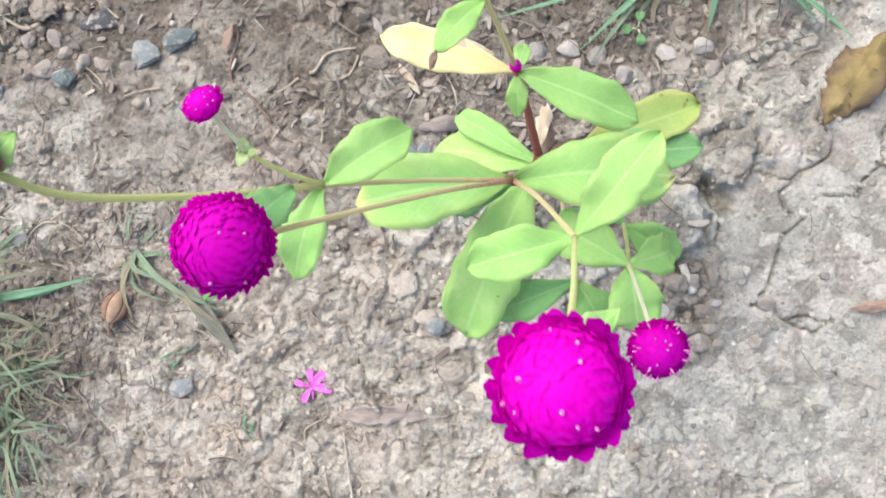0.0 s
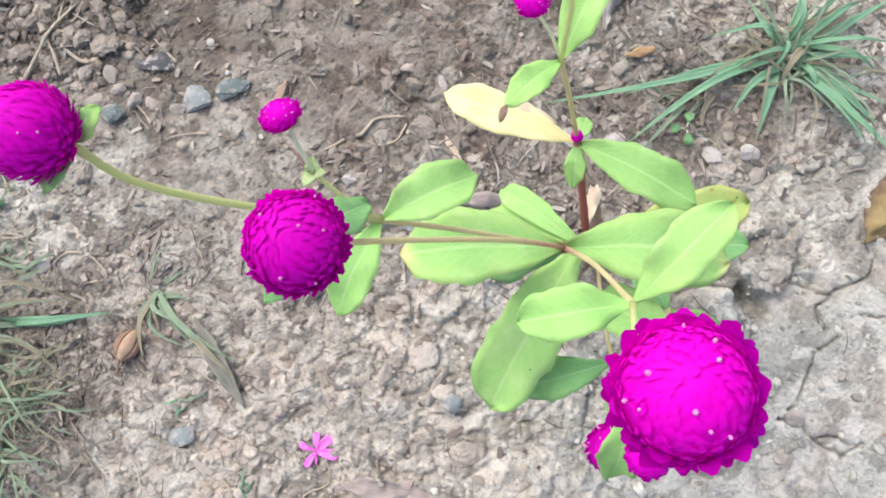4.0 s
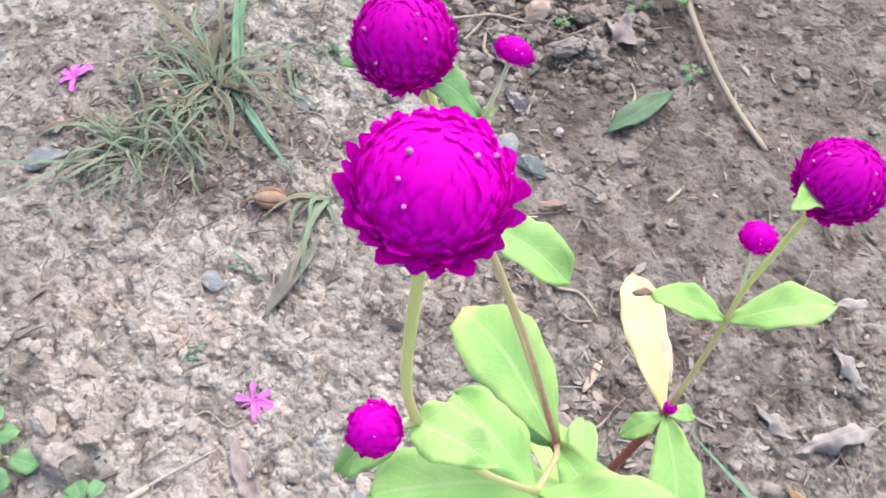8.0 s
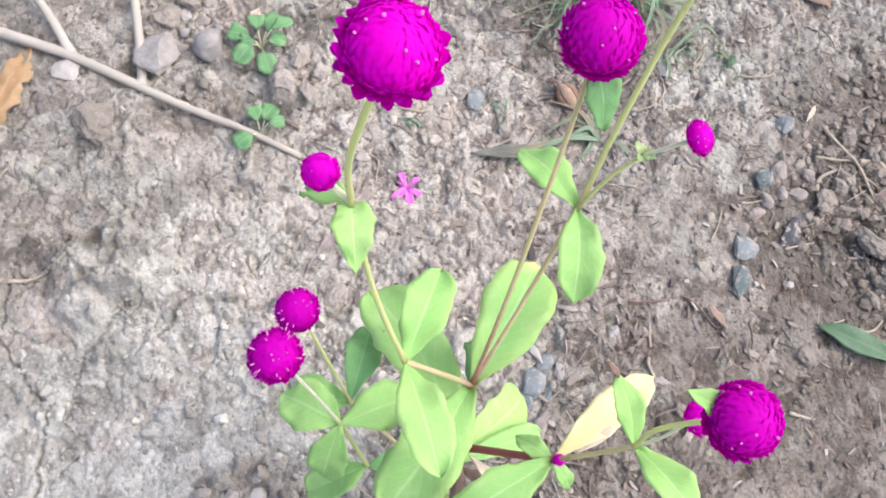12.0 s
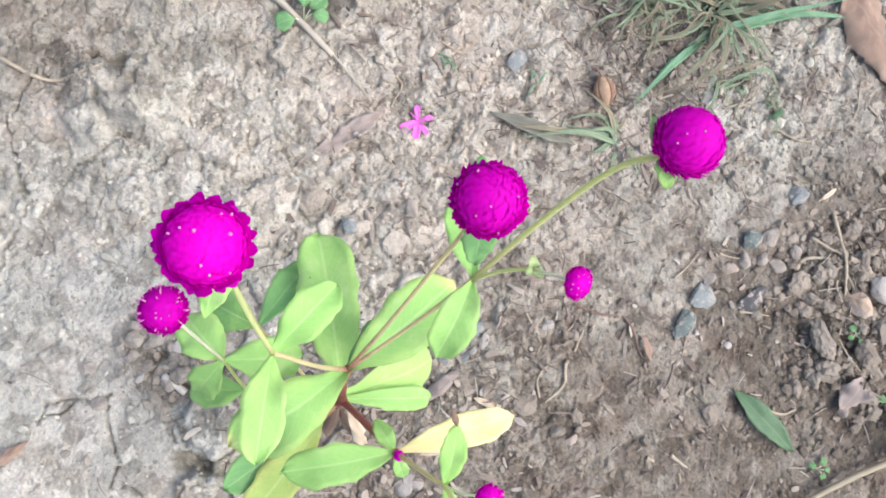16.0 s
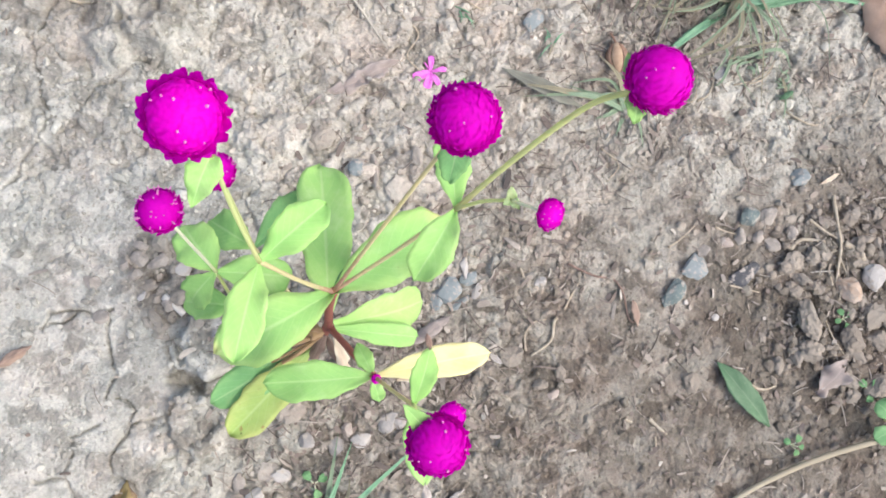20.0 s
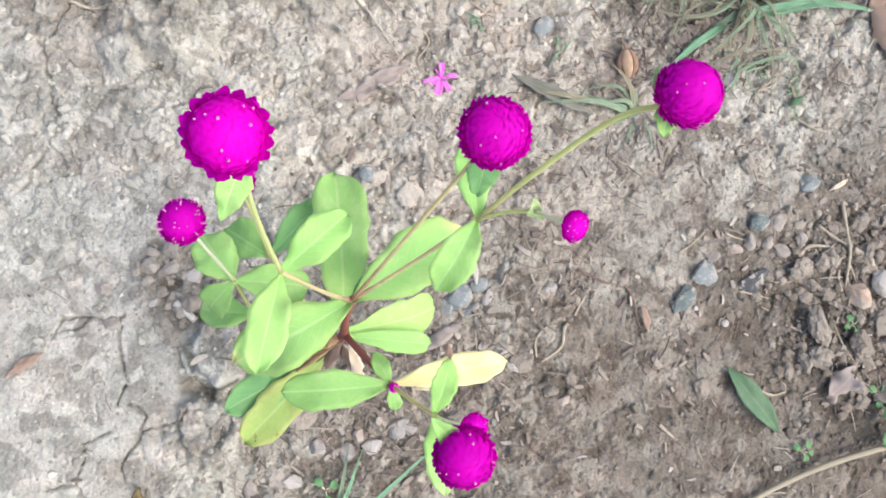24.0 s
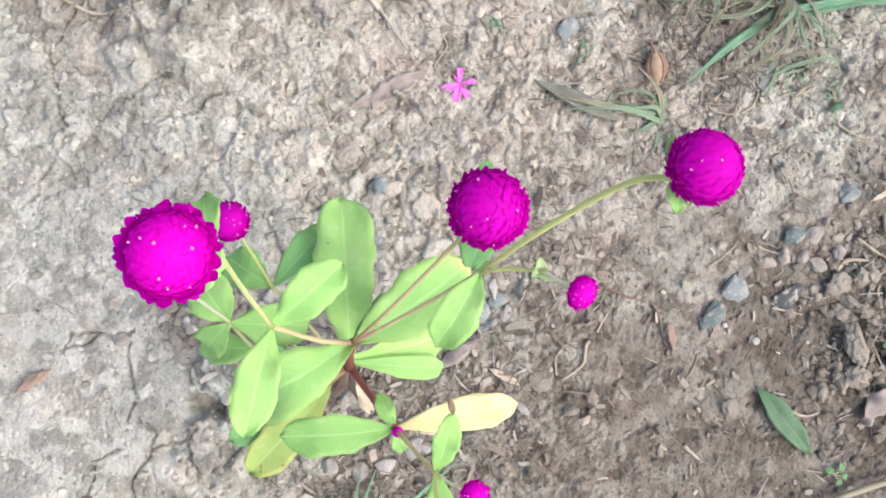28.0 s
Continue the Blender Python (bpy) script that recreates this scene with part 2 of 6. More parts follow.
def leaf_material(name, body, edge, rib, rough=0.68, glow=0.18, spots=None, tip=None):
    """Leaf blade: pale midrib and side veins from the UV map, mottling, soft relief, light through the blade."""
    m, nt, b = blank(name, rough, 0.35)
    tc = node(nt, "ShaderNodeTexCoord")
    uv = node(nt, "ShaderNodeSeparateXYZ", [(tc.outputs["UV"], 0)])
    co = tc.outputs["Object"]
    rnd = node(nt, "ShaderNodeObjectInfo").outputs["Random"]
    u = maths(nt, "ABSOLUTE", maths(nt, "SUBTRACT", uv.outputs[0], 0.5))
    v = uv.outputs[1]
    n1 = noise_of(nt, co, 70.0, 5.0, 0.6).outputs[0]
    c = mixed(nt, span(nt, maths(nt, "ADD", u, maths(nt, "MULTIPLY", n1, 0.5)), 0.35, 0.85), body, edge)
    tone = maths(nt, "ADD", maths(nt, "MULTIPLY", rnd, 0.45), maths(nt, "MULTIPLY", n1, 0.5))
    c = mixed(nt, 0.5, c, ramp(nt, tone, [(0.2, (0.42, 0.43, 0.42)), (0.75, (0.58, 0.57, 0.56))]), "OVERLAY")
    fine = noise_of(nt, co, 420.0, 3.0, 0.6).outputs[0]
    broad = noise_of(nt, co, 28.0, 3.0, 0.5).outputs[0]
    c = mixed(nt, 0.55, c, ramp(nt, maths(nt, "ADD", maths(nt, "MULTIPLY", fine, 0.4), maths(nt, "MULTIPLY", broad, 0.6)), [(0.34, (0.41, 0.43, 0.45)), (0.66, (0.585, 0.57, 0.55))]), "OVERLAY")
    # side veins run obliquely out from the midrib
    w = maths(nt, "SINE", maths(nt, "MULTIPLY", maths(nt, "SUBTRACT", v, maths(nt, "MULTIPLY", u, 0.55)), 62.0))
    side = span(nt, w, 0.86, 1.0)
    c = mixed(nt, maths(nt, "MULTIPLY", side, 0.14), c, rib)
    mid = span(nt, u, 0.045, 0.010)
    c = mixed(nt, maths(nt, "MULTIPLY", mid, 0.42), c, rib)
    # pale mottled patches: a whitish sheen mixed into the blade's colour by noise
    pale_sheen = noise_of(nt, co, 55.0, 4.0, 0.6).outputs[0]
    c = mixed(nt, maths(nt, "MULTIPLY", span(nt, pale_sheen, 0.50, 0.72), 0.35), c, rib)
    if tip:
        c = mixed(nt, maths(nt, "MULTIPLY", span(nt, maths(nt, "ADD", v, maths(nt, "MULTIPLY", maths(nt, "SUBTRACT", broad, 0.5), 0.5)), 0.90, 1.06), 0.85), c, tip)
    if spots:
        s = noise_of(nt, co, 150.0, 2.0).outputs[0]
        c = mixed(nt, span(nt, s, 0.66, 0.74), c, spots)
    dots = node(nt, "ShaderNodeTexVoronoi", [(co, "Vector")], i_Scale=75.0).outputs["Distance"]
    some = span(nt, noise_of(nt, co, 22.0, 2.0).outputs[0], 0.56, 0.64)
    c = mixed(nt, maths(nt, "MULTIPLY", maths(nt, "MULTIPLY", span(nt, dots, 0.085, 0.05), some), 0.7), c, (0.10, 0.10, 0.04))
    nt.links.new(c, b.inputs["Base Color"])
    h = maths(nt, "ADD", maths(nt, "MULTIPLY", mid, -0.25), maths(nt, "ADD", maths(nt, "MULTIPLY", side, -0.12), maths(nt, "ADD", n1, maths(nt, "MULTIPLY", fine, 0.15))))
    bump(nt, b, h, 0.6, 0.0006)
    tr = node(nt, "ShaderNodeBsdfTranslucent", [(c, "Color")])
    mix = node(nt, "ShaderNodeMixShader", i_Fac=glow)
    out = nt.nodes["Material Output"]
    nt.links.new(b.outputs[0], mix.inputs[1])
    nt.links.new(tr.outputs[0], mix.inputs[2])
    nt.links.new(mix.outputs[0], out.inputs[0])
    return m


def stem_material(name, low, high, glow=0.42):
    m, nt, b = blank(name, 0.6, 0.3)
    tc = node(nt, "ShaderNodeTexCoord")
    v = node(nt, "ShaderNodeSeparateXYZ", [(tc.outputs["UV"], 0)]).outputs[1]
    n1 = noise_of(nt, tc.outputs["Object"], 220.0, 4.0).outputs[0]
    f = maths(nt, "ADD", v, maths(nt, "MULTIPLY", maths(nt, "SUBTRACT", n1, 0.5), 0.5))
    c = mixed(nt, span(nt, f, 0.0, 0.34), low, high)
    nt.links.new(c, b.inputs["Base Color"])
    bump(nt, b, noise_of(nt, tc.outputs["Object"], 700.0, 3.0).outputs[0], 0.5, 0.00015)
    tr = node(nt, "ShaderNodeBsdfTranslucent", [(c, "Color")])
    mix = node(nt, "ShaderNodeMixShader", i_Fac=glow)
    nt.links.new(b.outputs[0], mix.inputs[1])
    nt.links.new(tr.outputs[0], mix.inputs[2])
    nt.links.new(mix.outputs[0], nt.nodes["Material Output"].inputs[0])
    return m


def bract_material(name, low, high, tip):
    m, nt, b = blank(name, 0.65, 0.12)
    tc = node(nt, "ShaderNodeTexCoord")
    v = node(nt, "ShaderNodeSeparateXYZ", [(tc.outputs["UV"], 0)]).outputs[1]
    isle = node(nt, "ShaderNodeNewGeometry").outputs["Random Per Island"]
    c = mixed(nt, span(nt, v, 0.1, 0.8), low, high)
    c = mixed(nt, maths(nt, "MULTIPLY", isle, 0.28), c, tip)
    nt.links.new(c, b.inputs["Base Color"])
    tr = node(nt, "ShaderNodeBsdfTranslucent", [(c, "Color")])
    mix = node(nt, "ShaderNodeMixShader", i_Fac=0.42)
    nt.links.new(b.outputs[0], mix.inputs[1])
    nt.links.new(tr.outputs[0], mix.inputs[2])
    nt.links.new(mix.outputs[0], nt.nodes["Material Output"].inputs[0])
    return m


def plain(name, a, c, scale=120.0, rough=0.75, spec=0.3):
    m, nt, b = blank(name, rough, spec)
    co = node(nt, "ShaderNodeTexCoord").outputs["Object"]
    n1 = noise_of(nt, co, scale, 5.0, 0.65).outputs[0]
    nt.links.new(ramp(nt, n1, [(0.3, a), (0.7, c)]), b.inputs["Base Color"])
    bump(nt, b, n1, 0.4, 0.0008)
    return m


SOIL, CRUMB = soil_material(), crumb_material()
LITTER = isle_material("dry_litter", [(0.0, (0.11, 0.092, 0.080)), (0.35, (0.21, 0.168, 0.142)), (0.7, (0.30, 0.26, 0.22)), (0.92, (0.38, 0.335, 0.285)), (1.0, (0.47, 0.43, 0.37))])
CLOD = clod_material("soil_clod", (0.33, 0.288, 0.24), 0.65)
TAN_STONE = stone_material("orange_tan_stone", (0.40, 0.27, 0.18), (0.56, 0.46, 0.37))
CLOD_PINK = clod_material("reddish_clod", (0.46, 0.395, 0.345), 0.35)
CLOD_PALE = clod_material("pale_clay_lump", (0.56, 0.53, 0.485), 0.9)
BLUE_STONE = stone_material("blue_grey_stone", (0.178, 0.205, 0.21), (0.275, 0.303, 0.304))
TEAL_STONE = stone_material("dark_teal_stone", (0.11, 0.14, 0.135), (0.19, 0.225, 0.215))
GREY_STONE = stone_material("grey_stone", (0.25, 0.235, 0.22), (0.40, 0.375, 0.35))
CLAY_STONE = stone_material("clay_stone", (0.25, 0.22, 0.19), (0.39, 0.35, 0.305))
PINK_STONE = stone_material("pinkish_stone", (0.30, 0.245, 0.21), (0.43, 0.37, 0.325))
DARK_STONE = stone_material("dark_slate", (0.05, 0.052, 0.058), (0.11, 0.11, 0.115))
WHITE_STONE = stone_material("whitish_stone", (0.37, 0.345, 0.315), (0.52, 0.49, 0.455))
LEAF = leaf_material("fresh_leaf", (0.32, 0.585, 0.175), (0.36, 0.60, 0.185), (0.55, 0.73, 0.34))
LEAF_TIPPED = leaf_material("yellow_tipped_leaf", (0.32, 0.585, 0.175), (0.40, 0.61, 0.19), (0.55, 0.73, 0.34), tip=(0.74, 0.70, 0.30))
LEAF_PALE = leaf_material("pale_young_leaf", (0.405, 0.695, 0.205), (0.43, 0.69, 0.215), (0.64, 0.81, 0.38))
LEAF_BRACT = leaf_material("pale_bract", (0.62, 0.74, 0.36), (0.58, 0.74, 0.34), (0.70, 0.78, 0.46), glow=0.3)
LEAF_DEEP = leaf_material("deep_green_leaf", (0.20, 0.435, 0.16), (0.25, 0.48, 0.175), (0.42, 0.60, 0.30))
LEAF_OLD = leaf_material("ageing_leaf", (0.36, 0.50, 0.14), (0.48, 0.53, 0.17), (0.50, 0.62, 0.28), spots=(0.35, 0.28, 0.10))
LEAF_YELLOW = leaf_material("yellow_leaf", (0.94, 0.85, 0.38), (0.92, 0.85, 0.46), (0.94, 0.89, 0.55), glow=0.15)
LEAF_CREAM = leaf_material("dried_cream_leaf", (0.70, 0.57, 0.42), (0.82, 0.74, 0.60), (0.76, 0.68, 0.54), rough=0.8, glow=0.2)
LEAF_DRY = leaf_material("dead_brown_leaf", (0.23, 0.155, 0.12), (0.33, 0.23, 0.18), (0.36, 0.27, 0.21), rough=0.85, glow=0.1)
LEAF_PURPLE = leaf_material("dead_mauve_brown_leaf", (0.31, 0.258, 0.235), (0.39, 0.335, 0.305), (0.40, 0.345, 0.31), rough=0.9, glow=0.05, spots=(0.45, 0.41, 0.37))
LEAF_DUSK = leaf_material("dull_grey_green_dead_leaf", (0.19, 0.185, 0.15), (0.25, 0.245, 0.205), (0.29, 0.30, 0.25), rough=0.85, glow=0.05, spots=(0.33, 0.29, 0.25))
LEAF_TAN = leaf_material("dead_tan_leaf", (0.38, 0.24, 0.12), (0.46, 0.32, 0.18), (0.52, 0.38, 0.24), rough=0.85, glow=0.12)
LEAF_FALLEN = leaf_material("fallen_dark_green_leaf", (0.085, 0.175, 0.085), (0.13, 0.22, 0.12), (0.17, 0.25, 0.15), rough=0.45, glow=0.1, spots=(0.20, 0.24, 0.15))
LEAF_GREY = leaf_material("dead_pale_grey_leaf", (0.36, 0.32, 0.29), (0.50, 0.46, 0.42), (0.52, 0.48, 0.44), rough=0.85, glow=0.08)
LEAF_OCHRE = leaf_material("dead_ochre_leaf", (0.27, 0.205, 0.085), (0.13, 0.085, 0.070), (0.38, 0.30, 0.15), rough=0.85, glow=0.08, spots=(0.13, 0.085, 0.055))
LEAF_ROSE = leaf_material("dead_rose_brown_leaf", (0.34, 0.235, 0.18), (0.41, 0.30, 0.235), (0.44, 0.33, 0.265), rough=0.85, glow=0.08, spots=(0.26, 0.18, 0.14))
SEEDLING = leaf_material("seedling_leaf", (0.17, 0.36, 0.15), (0.22, 0.42, 0.18), (0.36, 0.52, 0.28))
GRASS = leaf_material("grass_blade", (0.18, 0.36, 0.215), (0.23, 0.41, 0.25), (0.36, 0.52, 0.36))
GRASS_PALE = leaf_material("pale_grass_blade", (0.235, 0.315, 0.205), (0.29, 0.365, 0.245), (0.37, 0.43, 0.32))
GRASS_DRY = leaf_material("withered_grass_blade", (0.27, 0.245, 0.165), (0.35, 0.315, 0.22), (0.40, 0.36, 0.27), rough=0.8, glow=0.15)
STEM_RED = stem_material("red_stem", (0.36, 0.14, 0.115), (0.47, 0.19, 0.15))
STEM_TAN = stem_material("reddish_tan_stem", (0.64, 0.37, 0.29), (0.78, 0.71, 0.42))
STEM_GREEN = stem_material("yellow_green_stem", (0.76, 0.75, 0.40), (0.78, 0.83, 0.42))
STEM_YELLOW = stem_material("pale_yellow_green_stem", (0.72, 0.68, 0.36), (0.74, 0.78, 0.38))
STEM_PALE = stem_material("pale_flower_stalk", (0.78, 0.80, 0.50), (0.84, 0.85, 0.66))
MAGENTA = bract_material("magenta_bract", (0.67, 0.0, 0.51), (0.74, 0.0, 0.58), (0.80, 0.002, 0.62))
MAGENTA_HOT = bract_material("bright_magenta_bract", (0.78, 0.0, 0.62), (0.87, 0.0, 0.69), (0.92, 0.003, 0.74))
FLORET = plain("pale_pink_floret", (0.60, 0.13, 0.44), (0.72, 0.28, 0.54), 500.0)
PETAL = plain("pink_petal", (0.62, 0.10, 0.50), (0.80, 0.24, 0.68), 260.0)
BARK = stem_material("bare_branch", (0.52, 0.48, 0.42), (0.46, 0.42, 0.35), glow=0.0)
BARK_TAN = stem_material("tan_twig_bark", (0.46, 0.40, 0.29), (0.36, 0.31, 0.22), glow=0.0)
POD = plain("brown_seed_pod", (0.17, 0.095, 0.065), (0.33, 0.205, 0.14), 140.0, 0.5)
STUB = plain("bleached_stub", (0.52, 0.48, 0.42), (0.68, 0.64, 0.58), 200.0)
LEAF_STRAW = plain("straw", (0.34, 0.28, 0.20), (0.50, 0.43, 0.33), 200.0)
ROOT = plain("pale_root", (0.33, 0.27, 0.19), (0.52, 0.46, 0.36), 160.0)
RUST = plain("rusty_fibre", (0.18, 0.12, 0.095), (0.29, 0.20, 0.16), 200.0)


# ---- shape helpers ----
def perlin(x, y, seed):
    """Gradient noise of numpy arrays, about -0.7 to 0.7."""
    r = np.random.RandomState(seed)
    perm = r.permutation(256)
    ang = r.rand(256) * 2 * np.pi
    gx, gy = np.cos(ang), np.sin(ang)
    xi, yi = np.floor(x).astype(int), np.floor(y).astype(int)
    fx, fy = x - xi, y - yi
    u, v = fx * fx * fx * (fx * (fx * 6 - 15) + 10), fy * fy * fy * (fy * (fy * 6 - 15) + 10)

    def corner(dx, dy):
        k = perm[(perm[(xi + dx) & 255] + yi + dy) & 255]
        return gx[k] * (fx - dx) + gy[k] * (fy - dy)

    a = corner(0, 0) * (1 - u) + corner(1, 0) * u
    b = corner(0, 1) * (1 - u) + corner(1, 1) * u
    return a * (1 - v) + b * v


def fbm(x, y, size, octaves, seed, gain=0.5):
    total, amp, s = 0.0, 1.0, size
    for k in range(octaves):
        total = total + amp * perlin(x / s + 31.7 * k, y / s - 17.3 * k, seed + k)
        amp, s = amp * gain, s / 2
    return total


def cells(x, y, size, seed, tilt=False):
    """Distances to the nearest and second nearest jittered points, in cell sizes, and a number for the nearest."""
    r = np.random.RandomState(seed)
    jx, jy = r.rand(128, 128), r.rand(128, 128)
    X, Y = x / size, y / size
    xi, yi = np.floor(X).astype(int), np.floor(Y).astype(int)
    f1, f2, tag = np.full(X.shape, 9.0), np.full(X.shape, 9.0), np.zeros(X.shape)
    ox, oy = np.zeros(X.shape), np.zeros(X.shape)
    for dx in (-1, 0, 1):
        for dy in (-1, 0, 1):
            a, b = (xi + dx) & 127, (yi + dy) & 127
            ax, ay = xi + dx + jx[a, b] - X, yi + dy + jy[a, b] - Y
            d = np.hypot(ax, ay)
            near = d < f1
            f2 = np.where(near, f1, np.minimum(f2, d))
            tag = np.where(near, jx[b, a], tag)
            ox, oy = np.where(near, ax, ox), np.where(near, ay, oy)
            f1 = np.where(near, d, f1)
    if tilt:
        turn = tag * 41.0
        return f1, f2, tag, ox * np.cos(turn) + oy * np.sin(turn)
    return f1, f2, tag


def step(v, lo, hi):
    t = np.clip((v - lo) / (hi - lo), 0, 1)
    return t * t * (3 - 2 * t)


CRACKS = [
    [(-0.269, 0.136), (-0.263, 0.149), (-0.242, 0.153), (-0.231, 0.149), (-0.215, 0.154)],
    [(-0.263, 0.138), (-0.250, 0.143), (-0.242, 0.152)],
    [(-0.217, 0.147), (-0.215, 0.129), (-0.212, 0.106), (-0.214, 0.092), (-0.215, 0.081)],
    [(-0.160, 0.078), (-0.166, 0.067), (-0.179, 0.062), (-0.195, 0.058), (-0.203, 0.049), (-0.212, 0.038), (-0.211, 0.028), (-0.202, 0.015), (-0.193, 0.007)],
    [(-0.198, 0.058), (-0.194, 0.070), (-0.200, 0.078), (-0.206, 0.081)],
    [(-0.219, 0.060), (-0.232, 0.054), (-0.240, 0.050), (-0.241, 0.038), (-0.246, 0.016), (-0.241, 0.008), (-0.237, -0.002), (-0.245, -0.03)],
    [(-0.270, 0.014), (-0.259, 0.016), (-0.246, 0.016)],
    [(-0.172, 0.128), (-0.158, 0.099), (-0.146, 0.088), (-0.120, 0.100)],
    [(0.25, -0.09), (0.216, -0.102), (0.186, -0.123), (0.165, -0.119)],
    [(0.19, 0.80), (0.162, 0.77), (0.139, 0.729), (0.103, 0.716), (0.07, 0.69)],
    [(-0.30, 0.25), (-0.27, 0.31), (-0.285, 0.37), (-0.26, 0.42)],
]
HOLLOWS = [  # place, half sizes, depth
    (-0.038, 0.239, 0.016, 0.012, 0.012),
    (-0.156, 0.094, 0.020, 0.010, 0.018), (-0.176, 0.178, 0.013, 0.010, 0.009), (-0.163, 0.118, 0.006, 0.012, 0.009), (-0.155, 0.150, 0.008, 0.007, 0.007),
    (-0.200, 0.424, 0.010, 0.014, 0.014), (-0.219, 0.424, 0.010, 0.007, 0.010), (-0.215, 0.393, 0.004, 0.010, 0.008), (-0.095, 0.410, 0.007, 0.009, 0.007),
    (-0.120, 0.545, 0.016, 0.010, 0.010), (0.402, 0.165, 0.010, 0.014, 0.008), (0.415, 0.140, 0.012, 0.012, 0.008), (0.372, 0.160, 0.012, 0.014, 0.006),
]


def line_distance(x, y, line):
    d = np.full(x.shape, 9.0)
    for (ax, ay), (bx, by) in zip(line, line[1:]):
        ex, ey = bx - ax, by - ay
        t = np.clip(((x - ax) * ex + (y - ay) * ey) / (ex * ex + ey * ey), 0, 1)
        d = np.minimum(d, np.hypot(x - ax - t * ex, y - ay - t * ey))
    return d


def plates_of(x, y):
    """Flakes of broken crust: gaps between them, and a number for each."""
    wx = x + 0.007 * fbm(x, y, 0.016, 3, 81)
    wy = y + 0.007 * fbm(x, y, 0.016, 3, 85)
    p1, p2, tag, lean = cells(wx * 0.9 + wy * 0.35, wy * 1.0 - wx * 0.3, 0.0150, 6, True)
    return p2 - p1, tag, lean


def height(x, y):
    """The soil's relief in metres: clods, crumbs and cracks near the plant, a gentle swell far off."""
    x, y = np.asarray(x, float), np.asarray(y, float)
    z = 0.006 * fbm(x, y, 0.22, 3, 5)
    wx = x + 0.012 * fbm(x, y, 0.03, 3, 21)
    wy = y + 0.012 * fbm(x, y, 0.03, 3, 25)
    smooth = step(-x + 0.10 * fbm(x, y, 0.1, 2, 9), 0.10, 0.19) * step(-y + 0.08 * fbm(x, y, 0.1, 2, 12), -0.30, -0.17)
    brown = step(x + 0.08 * fbm(x, y, 0.1, 2, 14), 0.10, 0.20) * step(-y + 0.08 * fbm(x, y, 0.1, 2, 15), -0.36, -0.26)
    rough = 1 - 0.85 * smooth - 0.62 * brown * (1 - smooth)
    rub = step(0.12 - np.hypot((x - 0.45) / 1.0, (y - 0.18) / 1.1) + 0.03 * fbm(x, y, 0.05, 2, 19), 0.0, 0.06)
    rough = np.maximum(rough * (1 - 0.5 * step(y, 0.50, 0.62)), rub)
    a1, a2, tag, slope = cells(wx, wy, 0.036, 3, True)
    b1, b2, _ = cells(wx, wy, 0.0125, 4)
    crease = (1 - step(b2 - b1, 0.0, 0.12)) * step(fbm(x, y, 0.04, 2, 77), -0.2, 0.2)
    z = z + rough * (0.0034 * (tag - 0.3) + 0.0042 * slope - 0.0028 * (1 - step(a2 - a1, 0.0, 0.09)) + 0.0014 * (1 - step(b1, 0.15, 0.7)) * (0.6 + fbm(x, y, 0.05, 2, 30)) - 0.002)
    z = z + (0.0013 + 0.0012 * rough) * fbm(x, y, 0.014, 4, 40, 0.65)
    z = z - (0.25 + 0.75 * rough) * 0.0020 * crease
    gap, flake, lean = plates_of(x, y)
    crust = rough * step(fbm(x, y, 0.06, 2, 33), -0.25, 0.1)
    z = z + crust * (0.0024 * (flake - 0.5) + 0.0022 * lean - 0.0016 * (1 - step(gap, 0.02, 0.14)))
    s1, s2, stag, slean = cells(wx * 1.0 - wy * 0.4, wy * 0.9 + wx * 0.4, 0.0078, 17, True)
    z = z + (0.34 + 0.66 * rough) * (0.0016 * slean + 0.0011 * (stag - 0.5))
    # a ridge of broken clods
    for cx, cy, rx, ry, h in ((-0.19, 0.395, 0.06, 0.04, 0.014), (-0.09, 0.300, 0.035, 0.02, 0.008), (-0.15, 0.50, 0.05, 0.05, 0.010),
                              (0.006, 0.484, 0.042, 0.034, 0.017), (0.44, 0.16, 0.10, 0.10, 0.006), (0.05, 0.29, 0.05, 0.03, 0.005),
                               (-0.186, 0.385, 0.030, 0.016, 0.010), (-0.222, 0.372, 0.018, 0.018, 0.012)):
        k = 1 - np.hypot((wx - cx) / rx, (wy - cy) / ry)
        z = z + h * step(k, 0.0, 0.55)
    # two clay blocks with steep broken sides
    for cx, cy, rx, ry, h in ((-0.134, 0.128, 0.028, 0.027, 0.016), (-0.141, 0.062, 0.025, 0.031, 0.013)):
        z = z + h * step(1 - np.hypot((wx - cx) / rx, (wy - cy) / ry), 0.0, 0.20)
    for i, line in enumerate(CRACKS):
        d = line_distance(x + 0.006 * fbm(x, y, 0.02, 3, 60), y + 0.006 * fbm(x, y, 0.02, 3, 64), line)
        z = z - 0.0070 * (1 - step(d, 0.0001, 0.0005 + 0.0009 * (1 + fbm(x, y, 0.03, 2, 58 + i))))
    for cx, cy, rx, ry, deep in HOLLOWS:
        z = z - deep * step(1 - np.hypot((wx - cx) / rx, (wy - cy) / ry), 0.0, 0.6)
    c1, c2, _ = cells(wx, wy, 0.075, 8)
    net = (1 - step(c2 - c1, 0.0, 0.05)) * smooth * step(fbm(x, y, 0.08, 2, 70), -0.05, 0.15)
    z = z - 0.0006 * net
    fade = step(np.maximum(np.abs(x - 0.12) - 0.60, np.abs(y - 0.29) - 0.65), 0.02, 0.25)
    return z * (1 - fade)


SHEET = {}


